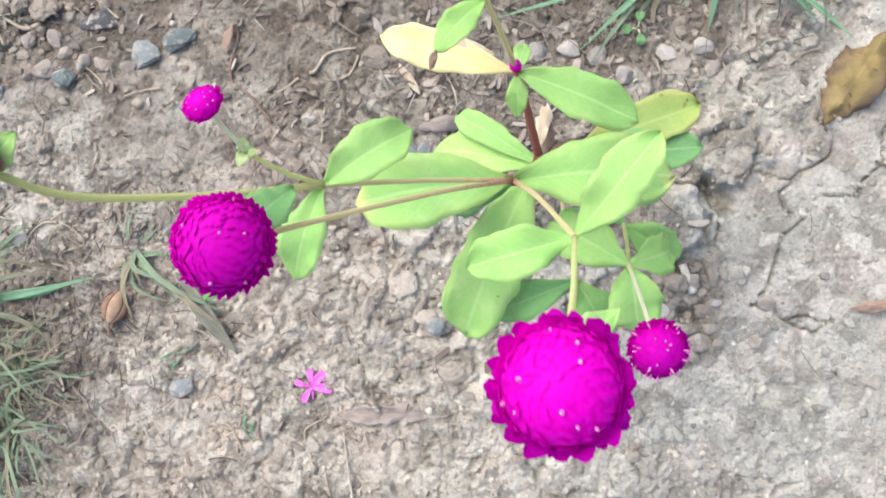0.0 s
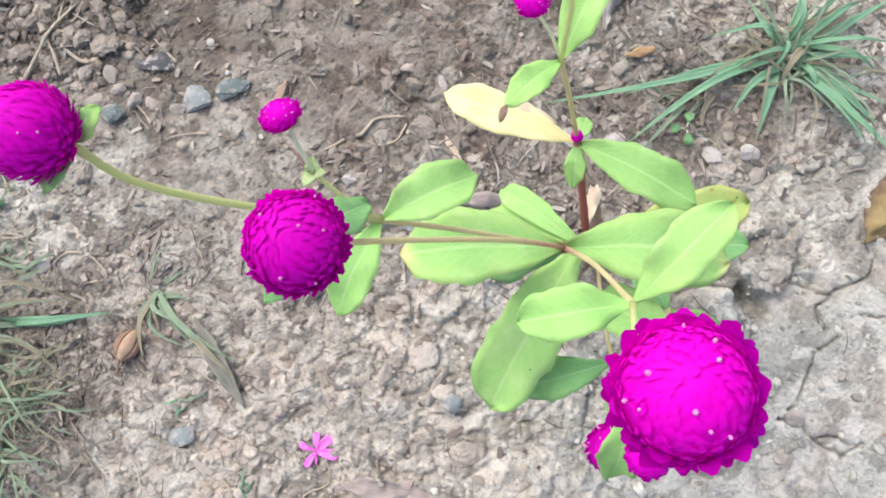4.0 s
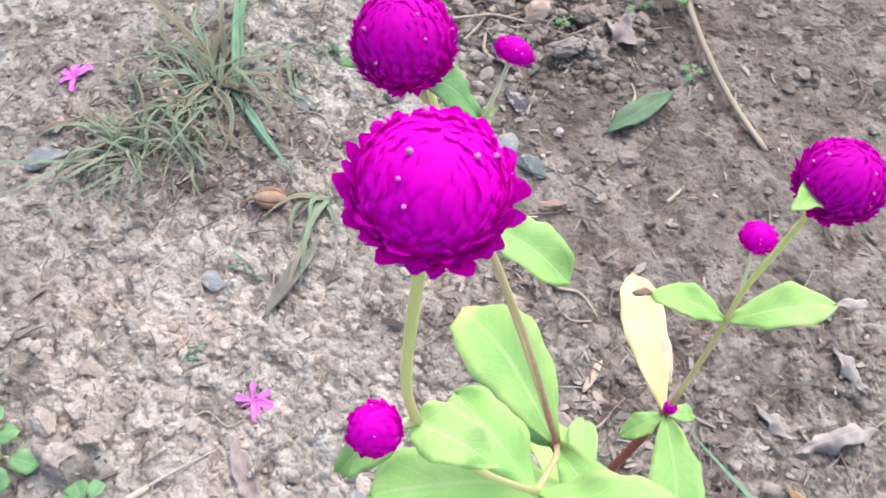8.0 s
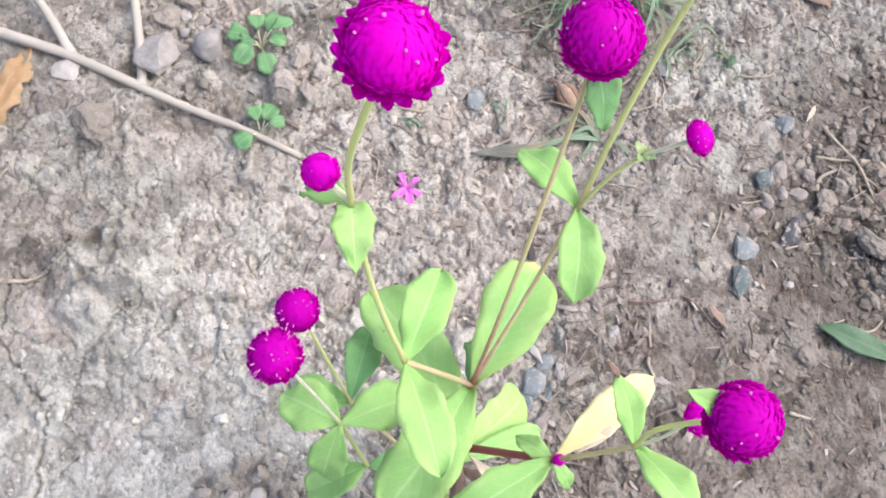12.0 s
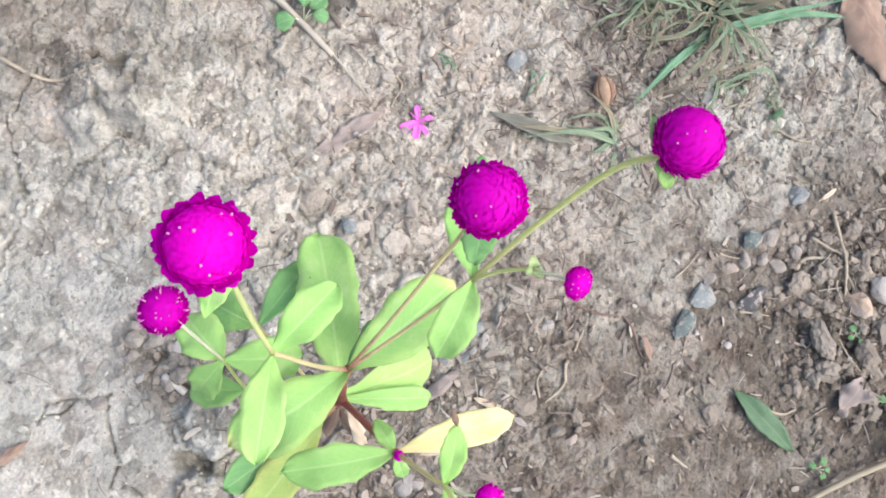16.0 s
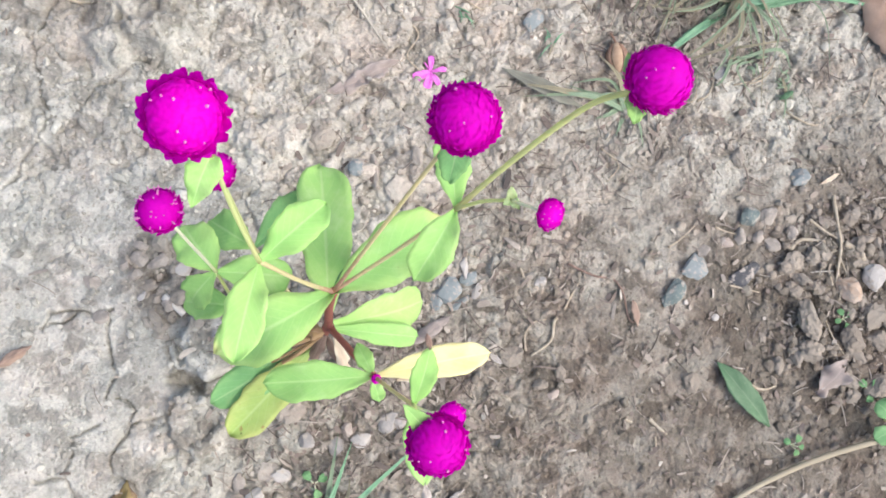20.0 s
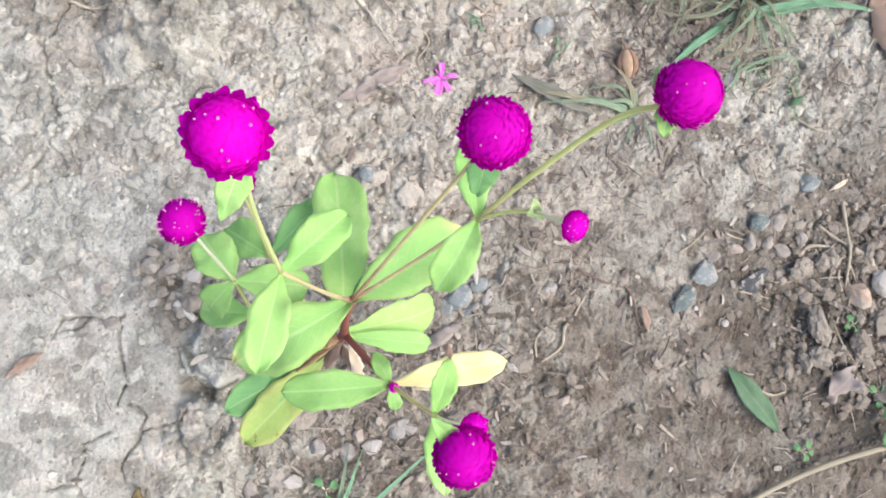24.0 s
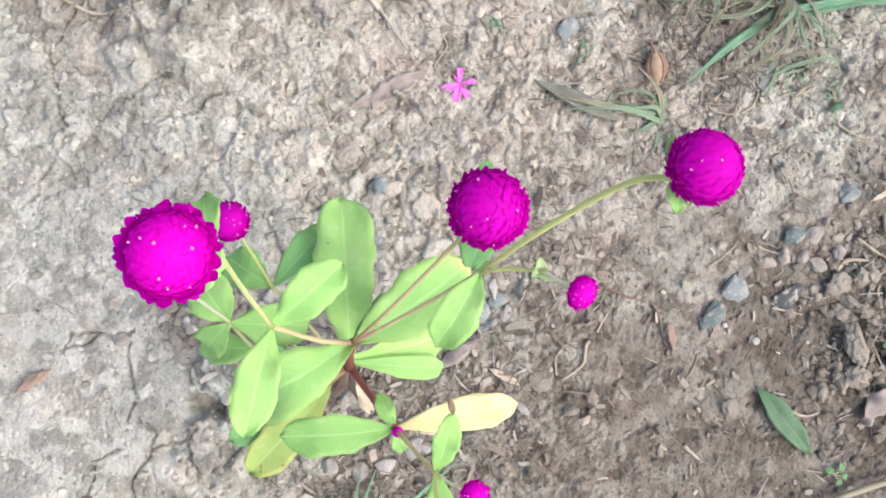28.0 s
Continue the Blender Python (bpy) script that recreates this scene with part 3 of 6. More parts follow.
def hgt(x, y):
    """The ground's height at one place, read from the finished sheet."""
    gx, gy, Z = SHEET["x"], SHEET["y"], SHEET["z"]
    i = min(max(int(np.searchsorted(gx, x)) - 1, 0), len(gx) - 2)
    j = min(max(int(np.searchsorted(gy, y)) - 1, 0), len(gy) - 2)
    u, v = (x - gx[i]) / (gx[i + 1] - gx[i]), (y - gy[j]) / (gy[j + 1] - gy[j])
    return float((Z[j, i] * (1 - u) + Z[j, i + 1] * u) * (1 - v) + (Z[j + 1, i] * (1 - u) + Z[j + 1, i + 1] * u) * v)


def mesh_from(name, verts, faces, material=None, uvs=None, smooth=True):
    me = bpy.data.meshes.new(name)
    me.from_pydata([tuple(map(float, v)) for v in verts], [], faces)
    if uvs is not None:
        layer = me.uv_layers.new(name="UVMap")
        idx = np.empty(len(me.loops), dtype=np.int32)
        me.loops.foreach_get("vertex_index", idx)
        layer.data.foreach_set("uv", np.asarray(uvs, dtype=np.float32)[idx].ravel())
    if smooth:
        me.polygons.foreach_set("use_smooth", [True] * len(me.polygons))
    if material:
        me.materials.append(material)
    me.update()
    return me


def big_mesh(name, verts, tris, material, smooth=False):
    """A mesh of triangles from numpy arrays, quick for large stuff."""
    me = bpy.data.meshes.new(name)
    n = len(tris)
    me.vertices.add(len(verts))
    me.vertices.foreach_set("co", np.asarray(verts, dtype=np.float32).ravel())
    k = tris.shape[1]
    me.loops.add(n * k)
    me.loops.foreach_set("vertex_index", np.asarray(tris, dtype=np.int32).ravel())
    me.polygons.add(n)
    me.polygons.foreach_set("loop_start", np.arange(0, n * k, k, dtype=np.int32))
    me.polygons.foreach_set("use_smooth", np.full(n, smooth))
    me.update(calc_edges=True)
    me.materials.append(material)
    me.validate()
    return me


def part(name, me, parent, label=""):
    ob = new(name, me)
    ob.parent = parent
    return tagged(ob, label)


def spline(points, n):
    """n points along a smooth line through the given ones."""
    p = [Vector(q) for q in points]
    p = [2 * p[0] - p[1]] + p + [2 * p[-1] - p[-2]]
    out = []
    m = len(p) - 3
    for k in range(n):
        s = k / (n - 1) * m
        i = min(int(s), m - 1)
        t = s - i
        a, b, c, d = p[i:i + 4]
        out.append(0.5 * ((2 * b) + (c - a) * t + (2 * a - 5 * b + 4 * c - d) * t * t + (3 * b - a - 3 * c + d) * t ** 3))
    return out


def tube(name, points, r0, r1, material, n=14, sides=8, knob=0.0, wobble=0.0):
    """A stem or twig: a closed tapered tube, swollen by knob at both ends."""
    line = spline(points, n)
    verts, uvs, faces = [], [], []
    side = Vector((1, 0, 0))
    for k, c in enumerate(line):
        way = (line[min(k + 1, n - 1)] - line[max(k - 1, 0)]).normalized()
        side = (side - way * side.dot(way)).normalized() if abs(side.dot(way)) < 0.98 else way.orthogonal().normalized()
        other = way.cross(side)
        t = k / (n - 1)
        r = (r0 + (r1 - r0) * t) * (1 + knob * (max(0, 1 - t * 9) + max(0, 1 - (1 - t) * 9)))
        for j in range(sides):
            a = 2 * math.pi * j / sides
            rr = r * (1 + wobble * noise.noise((c + side * math.cos(a)) * 90))
            verts.append(c + side * (rr * math.cos(a)) + other * (rr * math.sin(a)))
            uvs.append((j / sides, t))
    for k in range(n - 1):
        for j in range(sides):
            a, b = k * sides + j, k * sides + (j + 1) % sides
            faces.append((a, b, b + sides, a + sides))
    faces.append(tuple(reversed(range(sides))))
    faces.append(tuple(range((n - 1) * sides, n * sides)))
    return mesh_from(name, verts, faces, material, uvs)


def blade(name, base, tip, width, material, arch=0.10, fold=0.16, up=(0, 0, 1), wave=0.08, full=0.5, curl=0.0, twist=0.0,
          seed=0, n=24, m=8, thick=0.0004, neck=0.08, blunt=0.5, mid=None, crumple=0.0):
    """A leaf: midrib from base to tip bowed by arch (or through mid), folded along it, wavy at the edges, widest at full, with thickness."""
    rnd = random.Random(seed * 7 + 13)
    a, b = Vector(base), Vector(tip)
    length = (b - a).length
    way = (b - a).normalized()
    nrm = Vector(up) - way * Vector(up).dot(way)
    nrm = nrm.normalized() if nrm.length > 0.05 else way.orthogonal().normalized()
    mids = [Vector(mid)] if mid else [a.lerp(b, 0.5) + nrm * (arch * length)]
    line = spline([a, *mids, b], n)
    ph1, ph2 = rnd.random() * 6.28, rnd.random() * 6.28
    tops, uvs = [], []
    for k, c in enumerate(line):
        t = k / (n - 1)
        w = (line[min(k + 1, n - 1)] - line[max(k - 1, 0)]).normalized()
        nn = (nrm - w * nrm.dot(w)).normalized()
        ang = twist * (t - 0.3)
        side = w.cross(nn)
        side, nn = side * math.cos(ang) + nn * math.sin(ang), nn * math.cos(ang) - side * math.sin(ang)
        # outline: narrow neck, fullest at `full`, blunt or pointed end
        if t < full:
            s = t / full
            prof = neck + (1 - neck) * math.sin(s * math.pi / 2) ** 1.15
        else:
            s = (t - full) / (1 - full)
            prof = max(0.0, 1 - s ** (1.5 + 1.6 * blunt)) ** (0.55 + 0.45 * (1 - blunt))
        half = max(width / 2 * prof, width * 0.012)
        for j in range(m + 1):
            u = j / m * 2 - 1
            lift = fold * abs(u) * half - curl * u * u * half
            lift += wave * width * math.sin(t * 11 + ph1 + (1.4 if u > 0 else 0)) * u * u + 0.4 * wave * width * math.sin(t * 23 + ph2) * abs(u) ** 3
            ripple = 1 + 0.05 * math.sin(t * 15 + ph2 + 2 * u) + 0.03 * math.sin(t * 37 + ph1 * u) + 0.08 * noise.noise(Vector((t * 9, u, seed)))
            spot = c + side * (u * half * ripple)
            lift += 0.05 * width * noise.noise(Vector((t * 5, u * 1.6, seed + 0.5)))
            if crumple:
                lift += crumple * width * (noise.noise(spot * 130 + Vector((seed, 0, 0))) + 0.5 * noise.noise(spot * 290))
                spot = spot + side * (crumple * width * 0.5 * noise.noise(spot * 170 + Vector((0, seed, 0))) * abs(u))
            tops.append((spot + nn * lift, nn))
            uvs.append((j / m, t))
    count = len(tops)
    verts = [p + q * (thick / 2) for p, q in tops] + [p - q * (thick / 2) for p, q in tops]
    faces = []
    for k in range(n - 1):
        for j in range(m):
            i = k * (m + 1) + j
            faces.append((i, i + 1, i + m + 2, i + m + 1))
            faces.append((count + i, count + i + m + 1, count + i + m + 2, count + i + 1))
    edge = [j for j in range(m + 1)] + [k * (m + 1) + m for k in range(1, n)] + [(n - 1) * (m + 1) + j for j in range(m - 1, -1, -1)] + [k * (m + 1) for k in range(n - 2, 0, -1)]
    for i, j in zip(edge, edge[1:] + edge[:1]):
        faces.append((j, i, count + i, count + j))
    return mesh_from(name, verts, faces, material, uvs + uvs)


def ico(sub):
    bm = bmesh.new()
    bmesh.ops.create_icosphere(bm, subdivisions=sub, radius=1.0)
    bm.verts.ensure_lookup_table()
    v = np.array([p.co[:] for p in bm.verts])
    f = np.array([[q.index for q in p.verts] for p in bm.faces])
    bm.free()
    return v, f


ICO = {k: ico(k) for k in (1, 2, 3, 4)}


def stone_shape(seed, cuts=9, sub=3, lump=0.12):
    """A unit stone: a ball with flat broken faces and lumps."""
    r = np.random.RandomState(seed)
    v = ICO[sub][0].copy()
    for _ in range(cuts):
        d = r.normal(size=3)
        d /= np.linalg.norm(d)
        far = r.uniform(0.45, 0.80)
        over = np.maximum(v @ d - far, 0)
        v -= over[:, None] * d * 0.92
    off = r.rand(3) * 50
    k = np.array([noise.fractal(Vector(p * 1.7 + off), 0.6, 2.0, 4) for p in v])
    return v * (1 + lump * k)[:, None], ICO[sub][1]



def stone(name, x, y, size, material, label, seed, turn=0.0, sink=0.3, cuts=9, category="stone", group="", tilt=(0, 0), sub=3, rough=False):
    """A stone of its own with the sizes (x, y, z), bedded in the soil by sink of its height."""
    v, f = stone_shape(seed, min(cuts, 6) if rough else cuts, 4 if rough else sub, 0.22 if rough else 0.12)
    v = v * (np.array(size) / 2)
    me = mesh_from(name, v, [tuple(map(int, t)) for t in f], material, smooth=cuts < 5)
    ob = new(name, me)
    z = hgt(x, y)
    ob.matrix_world = pose(x, y, z + size[2] * (0.5 - sink), tilt[0], tilt[1], turn)
    return tagged(ob, label, category, group)


# ---- the ground: one sheet ----
def axis(lo, hi, fine):
    inner = np.arange(lo, hi + fine / 2, fine)
    out = np.cumsum(fine * 1.33 ** np.arange(1, 36))
    return np.concatenate([(lo - out)[::-1], inner, hi + out])


def build_ground():
    gx, gy = axis(-0.44, 0.68, 0.0015), axis(-0.33, 0.90, 0.0015)
    X, Y = np.meshgrid(gx, gy)
    Z = height(X, Y)
    SHEET.update(x=gx, y=gy, z=Z)
    nx, ny = len(gx), len(gy)
    i = (np.arange(ny - 1)[:, None] * nx + np.arange(nx - 1)[None]).ravel()
    quads = np.stack([i, i + 1, i + nx + 1, i + nx], 1)
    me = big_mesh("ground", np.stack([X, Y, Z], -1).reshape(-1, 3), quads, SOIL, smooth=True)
    tone = me.attributes.new("tone", "FLOAT", "POINT")
    gap, flake, lean = plates_of(X, Y)
    tone.data.foreach_set("value", (0.5 + (flake - 0.5) * step(gap, 0.0, 0.12) * (1 - step(np.maximum(np.abs(X - 0.12) - 0.56, np.abs(Y - 0.285) - 0.615), -0.08, 0.0))).astype(np.float32).ravel())
    return tagged(new("ground", me), "bare dry soil, crumbled clods and cracked pale clay", "ground", kind="structure")


build_ground()


def scatter(name, spots, sizes, shapes, material, label, flat=0.75, sink=0.25, seed=0, smooth=False):
    """Many small stones as one joined mesh."""
    r = np.random.RandomState(seed)
    z = height(spots[:, 0], spots[:, 1])
    V, F, base = [], [], 0
    for k, ((x, y), s) in enumerate(zip(spots, sizes)):
        v, f = shapes[k % len(shapes)]
        a = r.rand() * 6.28
        st = r.uniform(0.7, 1.3, 3) * (1, 1, flat)
        c, q = math.cos(a), math.sin(a)
        p = v * st * (s / 2)
        tx = r.uniform(-0.5, 0.5)
        p = np.stack([p[:, 0], p[:, 1] - p[:, 2] * tx * 0.6, p[:, 2] + p[:, 1] * tx * 0.6], 1)
        p = np.stack([p[:, 0] * c - p[:, 1] * q + x, p[:, 0] * q + p[:, 1] * c + y, p[:, 2] + z[k] + s * flat * (0.5 - sink)], 1)
        V.append(p)
        F.append(f + base)
        base += len(v)
    me = big_mesh(name, np.concatenate(V), np.concatenate(F), material, smooth)
    return tagged(new(name, me), label, "gravel", kind="stuff")


def spread(n, seed, weight, lo=(-0.40, -0.28), hi=(0.64, 0.84)):
    """n places, thick where weight(x, y) is near 1."""
    r = np.random.RandomState(seed)
    out = np.zeros((0, 2))
    while len(out) < n:
        p = r.uniform(lo, hi, (n * 3, 2))
        out = np.concatenate([out, p[r.rand(len(p)) < weight(p[:, 0], p[:, 1])]])
    return out[:n]


def crumbly(x, y):
    w = 0.45 + 0.8 * fbm(x, y, 0.07, 3, 90)
    w = w * (1 - 0.55 * step(x, 0.10, 0.18) * step(-y, -0.34, -0.24))
    w = w * (1 - 0.45 * step(-x, 0.14, 0.20) * step(-y, -0.24, -0.12))
    w = w + 0.8 * step(0.13 - np.hypot(x - 0.45, y - 0.18), 0, 0.08)
    return np.clip(w, 0.04, 1)


def rubble(x, y):
    w = step(0.15 - np.hypot((x - 0.45) / 1.1, (y - 0.17) / 1.1), 0, 0.09) + 0.35 * step(0.08 - np.hypot(x + 0.12, y - 0.18), 0, 0.05)
    w = w + 0.3 * step(0.08 - np.hypot(x + 0.06, y - 0.55), 0, 0.05) + 0.10
    return np.clip(w, 0, 1)


def heap(x, y):
    return step(0.145 - np.hypot((x - 0.45) / 1.0, (y - 0.17) / 1.05), 0.0, 0.09)


def hollow(x, y):
    return step(0.055 - np.hypot(x + 0.168, y - 0.175), 0.0, 0.03)


def build_gravel():
    r = np.random.RandomState(4)
    small = [stone_shape(s, 5, 1, 0.15) for s in range(12)]
    mid = [stone_shape(s + 40, 8, 2, 0.15) for s in range(16)]
    p = spread(46000, 1, crumbly)
    scatter("soil_crumbs", p, 0.0011 + 0.0040 * r.rand(len(p)) ** 3.2, small, CRUMB, "fine loose crumbs of dry soil", seed=1, flat=0.5, sink=0.35)
    p = spread(3600, 2, crumbly)
    scatter("soil_clods", p, 0.003 + 0.0055 * r.rand(len(p)) ** 3, mid, CRUMB, "loose clods and pebbles of dry soil", seed=2, sink=0.5, flat=0.6)
    p = spread(2500, 3, rubble)
    scatter("gravel", p, 0.003 + 0.009 * r.rand(len(p)) ** 2.5, mid, CRUMB, "small brown and grey rubble of broken soil", seed=3, sink=0.35)


build_gravel()



def loose_clods():
    """Clods large enough to be picked up one by one."""
    r = np.random.RandomState(12)
    kinds = []
    for s in range(10):
        v, f = stone_shape(s + 200, 8, 3, 0.30)
        kinds.append(mesh_from("clod", v * 0.5, [tuple(map(int, q)) for q in f], CLOD, smooth=False))
    for count, seed, where in ((80, 7, crumbly), (35, 9, rubble), (125, 10, heap), (30, 11, hollow)):
        for x, y in spread(count, seed, where, (-0.36, -0.22), (0.58, 0.76)):
            if math.hypot(x + 0.045, y - 0.13) < 0.02:
                continue
            s = 0.0085 + 0.0105 * r.rand() ** 2.5
            ob = new("clod", kinds[r.randint(10)])
            flat = r.uniform(0.45, 0.75)
            ob.matrix_world = pose(x, y, hgt(x, y) + s * flat * 0.1, r.uniform(-20, 20), r.uniform(-20, 20), r.uniform(0, 360)) @ Matrix.Diagonal((s * r.uniform(0.8, 1.3), s * r.uniform(0.7, 1.0), s * flat, 1))
            tagged(ob, "loose crumbly clod of dry soil", "clod", "loose clods")


loose_clods()

# ---- the flowering plant ----
BASE = (-0.045, 0.130, -0.004)
N0, N1 = (-0.0385, 0.1459, 0.1733), (-0.0364, 0.1676, 0.2501)
NL, NB = (-0.0716, 0.1808, 0.3207), (-0.0815, 0.2148, 0.4195)
NY, NR, NR2 = (-0.0125, 0.1195, 0.2325), (0.0046, 0.1104, 0.2972), (0.0201, 0.2067, 0.3308)
Q6B, NQ6, NQ5 = (-0.0931, 0.1590, 0.2022), (-0.1000, 0.1779, 0.2530), (-0.0858, 0.1949, 0.1839)
F1, F2, F3 = (-0.0768, 0.2105, 0.5060), (0.0073, 0.2276, 0.4371), (0.0741, 0.2415, 0.4487)
F4, F4B, F5, F6 = (0.0040, 0.1074, 0.3970), (0.0180, 0.1105, 0.3390), (-0.0982, 0.2295, 0.2760), (-0.1167, 0.2031, 0.3270)
BUD1, BUD7, BUDY = (0.0519, 0.1996, 0.3854), (-0.0882, 0.2217, 0.4340), (-0.0112, 0.1182, 0.2375)
BRB = (0.0395, 0.2079, 0.3640)

plant = tagged(new("globe_amaranth"), "globe amaranth with magenta flower heads and green leaves in soil", "flowering plant")
plant.location = BASE


def rooted(name, me, parent=None, label=""):
    """A part of the plant, built in the world's own coordinates."""
    ob = part(name, me, parent or plant, label)
    if parent is None:
        ob.matrix_parent_inverse = Matrix.Translation(BASE).inverted()
    return ob


def head(centre, axis_way, radius, tall=0.92, count=150, material=MAGENTA, seed=0, florets=7, name="flower_head", label="", spiky=0.5, fringe=0.0, flare=0.0, crown=-0.1, ring=0):
    """A globe of overlapping keeled bracts with free points, set in a spiral over a closed core; pale florets peep out.
    spiky lengthens the points; a ring of long bracts spreads outward round the lower half, by flare."""
    r = np.random.RandomState(seed)
    turn = Vector(axis_way).to_track_quat("Z", "Y").to_matrix()
    c0 = Vector(centre)
    core = 0.95
    verts, uvs, faces = [], [], []
    for p in ICO[3][0]:
        verts.append(c0 + turn @ Vector((p[0] * core, p[1] * core, p[2] * core * tall)) * radius)
        uvs.append((0.5, 0.2))
    faces += [tuple(map(int, t)) for t in ICO[3][1]]
    gold = math.pi * (3 - 5 ** 0.5)
    low = -0.80
    half = 0.56 * math.sqrt(4 * math.pi * (1 - low) / 2 / count)

    def on(th, ph, rad):
        return Vector((math.sin(th) * math.cos(ph), math.sin(th) * math.sin(ph), math.cos(th))) * rad

    for k in range(count + ring):
        long_one = k >= count
        cz = low + (1 - low) * (k + 0.5) / count
        if long_one:
            cz = -0.50 + 0.85 * (k - count + 0.5) / ring
        th = math.acos(cz) + r.uniform(-0.06, 0.06)
        ph = k * gold + r.uniform(-0.10, 0.10)
        edge = max(0.0, min(1.0, (0.45 - cz) / 0.55))
        reach = 1.0 + r.uniform(-0.03, 0.03) + spiky * (0.018 + 0.072 * edge) * r.uniform(0.3, 1.4)
        w = half * r.uniform(0.75, 1.15)
        lean = 0.34 * r.uniform(0.5, 1.2) * (110 / count) ** 0.5
        if long_one:
            reach, w, lean = 1.07 + flare * r.uniform(0.08, 0.19), 0.15 * r.uniform(0.85, 1.2), 0.06 * r.uniform(-0.5, 1.5)
        side = Vector((-math.sin(ph), math.cos(ph), 0)) + on(th, ph, 1) * r.normal() * 0.10 + on(th + 1.57, ph, 1) * r.normal() * 0.12
        foot, belly, point = on(th + 0.20, ph, core * 0.97), on(th, ph, 0.45 * core + 0.55 * reach), on(th - lean, ph + r.normal() * 0.03, reach)
        rows = [(foot - side * w * 0.8, 0.0), (foot + side * w * 0.8, 0.0), (belly - side * w, 0.6), (belly * 1.012, 0.6), (belly + side * w, 0.6),
                (point - side * w * 0.24, 1.0), (point + side * w * 0.24, 1.0)]
        o = len(verts)
        for p, t in rows:
            verts.append(c0 + turn @ Vector((p.x, p.y, p.z * tall)) * radius)
            uvs.append((0.5, t))
        for t in ((0, 3, 2), (0, 1, 3), (1, 4, 3), (2, 3, 5), (3, 6, 5), (3, 4, 6)):
            faces.append(tuple(o + i for i in t))
    ball = np.array([(Vector(p) - c0).normalized()[:] for p in verts])
    co = np.array([p[:] for p in verts])
    for i, t in enumerate(faces):
        n = np.cross(co[t[1]] - co[t[0]], co[t[2]] - co[t[0]])
        if n @ ball[t[0]] < 0:
            faces[i] = (t[0], t[2], t[1])
    me = mesh_from(name, verts, faces, material, uvs)
    # the bracts are soft and lie close: their shading follows the globe as well as each blade
    own = np.empty(len(verts) * 3, dtype=np.float32)
    me.vertices.foreach_get("normal", own)
    own = own.reshape(-1, 3)
    mix = 0.95 * ball + 0.16 * own
    me.normals_split_custom_set_from_vertices([tuple(map(float, q / np.linalg.norm(q))) for q in mix])
    ob = rooted(name, me, None, label)
    for k in range(florets):
        cz = crown + (0.97 - crown) * (k + r.uniform(0.1, 0.9)) / florets
        ph = k * gold * 1.7 + r.uniform(-0.5, 0.5)
        s = math.sqrt(1 - cz * cz)
        d = Vector((s * math.cos(ph), s * math.sin(ph), cz))
        out, fine = turn @ Vector((d.x, d.y, d.z * tall)), radius * r.uniform(0.028, 0.052)
        fv = [c0 + out * (radius * (1.02 + 0.05 * fringe)) + Vector(p) * fine + out * (Vector(p).dot(out) * fine * (0.4 + 2.2 * fringe)) for p in ICO[1][0]]
        me = mesh_from("floret", fv, [tuple(map(int, t)) for t in ICO[1][1]], FLORET)
        rooted("floret", me, ob, "tiny pale pink floret" if k == 0 else "")
    return ob


def stem(points, r0, r1, material, label="", knob=0.25, n=14):
    return rooted("stem", tube("stem", points, r0, r1, material, n=n, knob=knob, wobble=0.12), None, label)


def leaf(base, tip, width, material=LEAF, label="", name="leaf", **more):
    leaf.count += 1
    me = blade(name, base, tip, width, material, seed=leaf.count, **more)
    return rooted(name, me, None, label)


leaf.count = 0


def under(c, way, radius):
    """The point where a stem meets a head."""
    return tuple(Vector(c) - Vector(way).normalized() * radius * 0.8)


# stems
stem([BASE, (-0.044, 0.134, 0.09), N0], 0.0036, 0.0030, STEM_RED, "dark red woody stem base")
stem([N0, (-0.0385, 0.158, 0.215), N1], 0.0028, 0.0024, STEM_RED, "dark red stem")
stem([N1, (-0.052, 0.172, 0.288), NL], 0.0013, 0.0011, STEM_TAN, "reddish stem turning green")
stem([NL, (-0.0785, 0.1990, 0.368), NB], 0.0011, 0.0011, STEM_GREEN)
W1 = (0.12, -0.10, 1.0)
stem([NB, (-0.0825, 0.2155, 0.450), under(F1, W1, 0.0125)], 0.0011, 0.0010, STEM_GREEN)
stem([NB, (-0.0840, 0.2180, 0.424), under(BUD7, (-0.3, 0.3, 1), 0.006)], 0.0011, 0.0010, STEM_PALE, knob=0.1)
W2 = (0.05, 0.12, 1.0)
stem([N1, (-0.0215, 0.188, 0.330), (-0.002, 0.214, 0.400), under(F2, W2, 0.0125)], 0.0011, 0.0008, STEM_TAN, "reddish stem turning yellow-green")
stem([N1, (-0.0080, 0.1865, 0.291), NR2], 0.0011, 0.0011, STEM_TAN)
W3 = (0.55, 0.25, 0.9)
stem([NR2, (0.038, 0.2235, 0.370), (0.058, 0.2385, 0.416), under(F3, W3, 0.0125)], 0.0013, 0.0012, STEM_YELLOW)
stem([NR2, (0.029, 0.2085, 0.349), BRB], 0.0010, 0.0008, STEM_YELLOW, knob=0.1)
stem([BRB, tuple(Vector(BRB).lerp(Vector(BUD1), 0.5)), tuple(Vector(BRB).lerp(Vector(BUD1), 0.85))], 0.0009, 0.0008, STEM_PALE, knob=0.1)
stem([N0, (-0.026, 0.133, 0.202), NY], 0.0022, 0.0018, STEM_RED)
stem([NY, (-0.004, 0.1145, 0.266), NR], 0.0013, 0.0011, STEM_TAN)
W4 = (0.05, -0.20, 1.0)
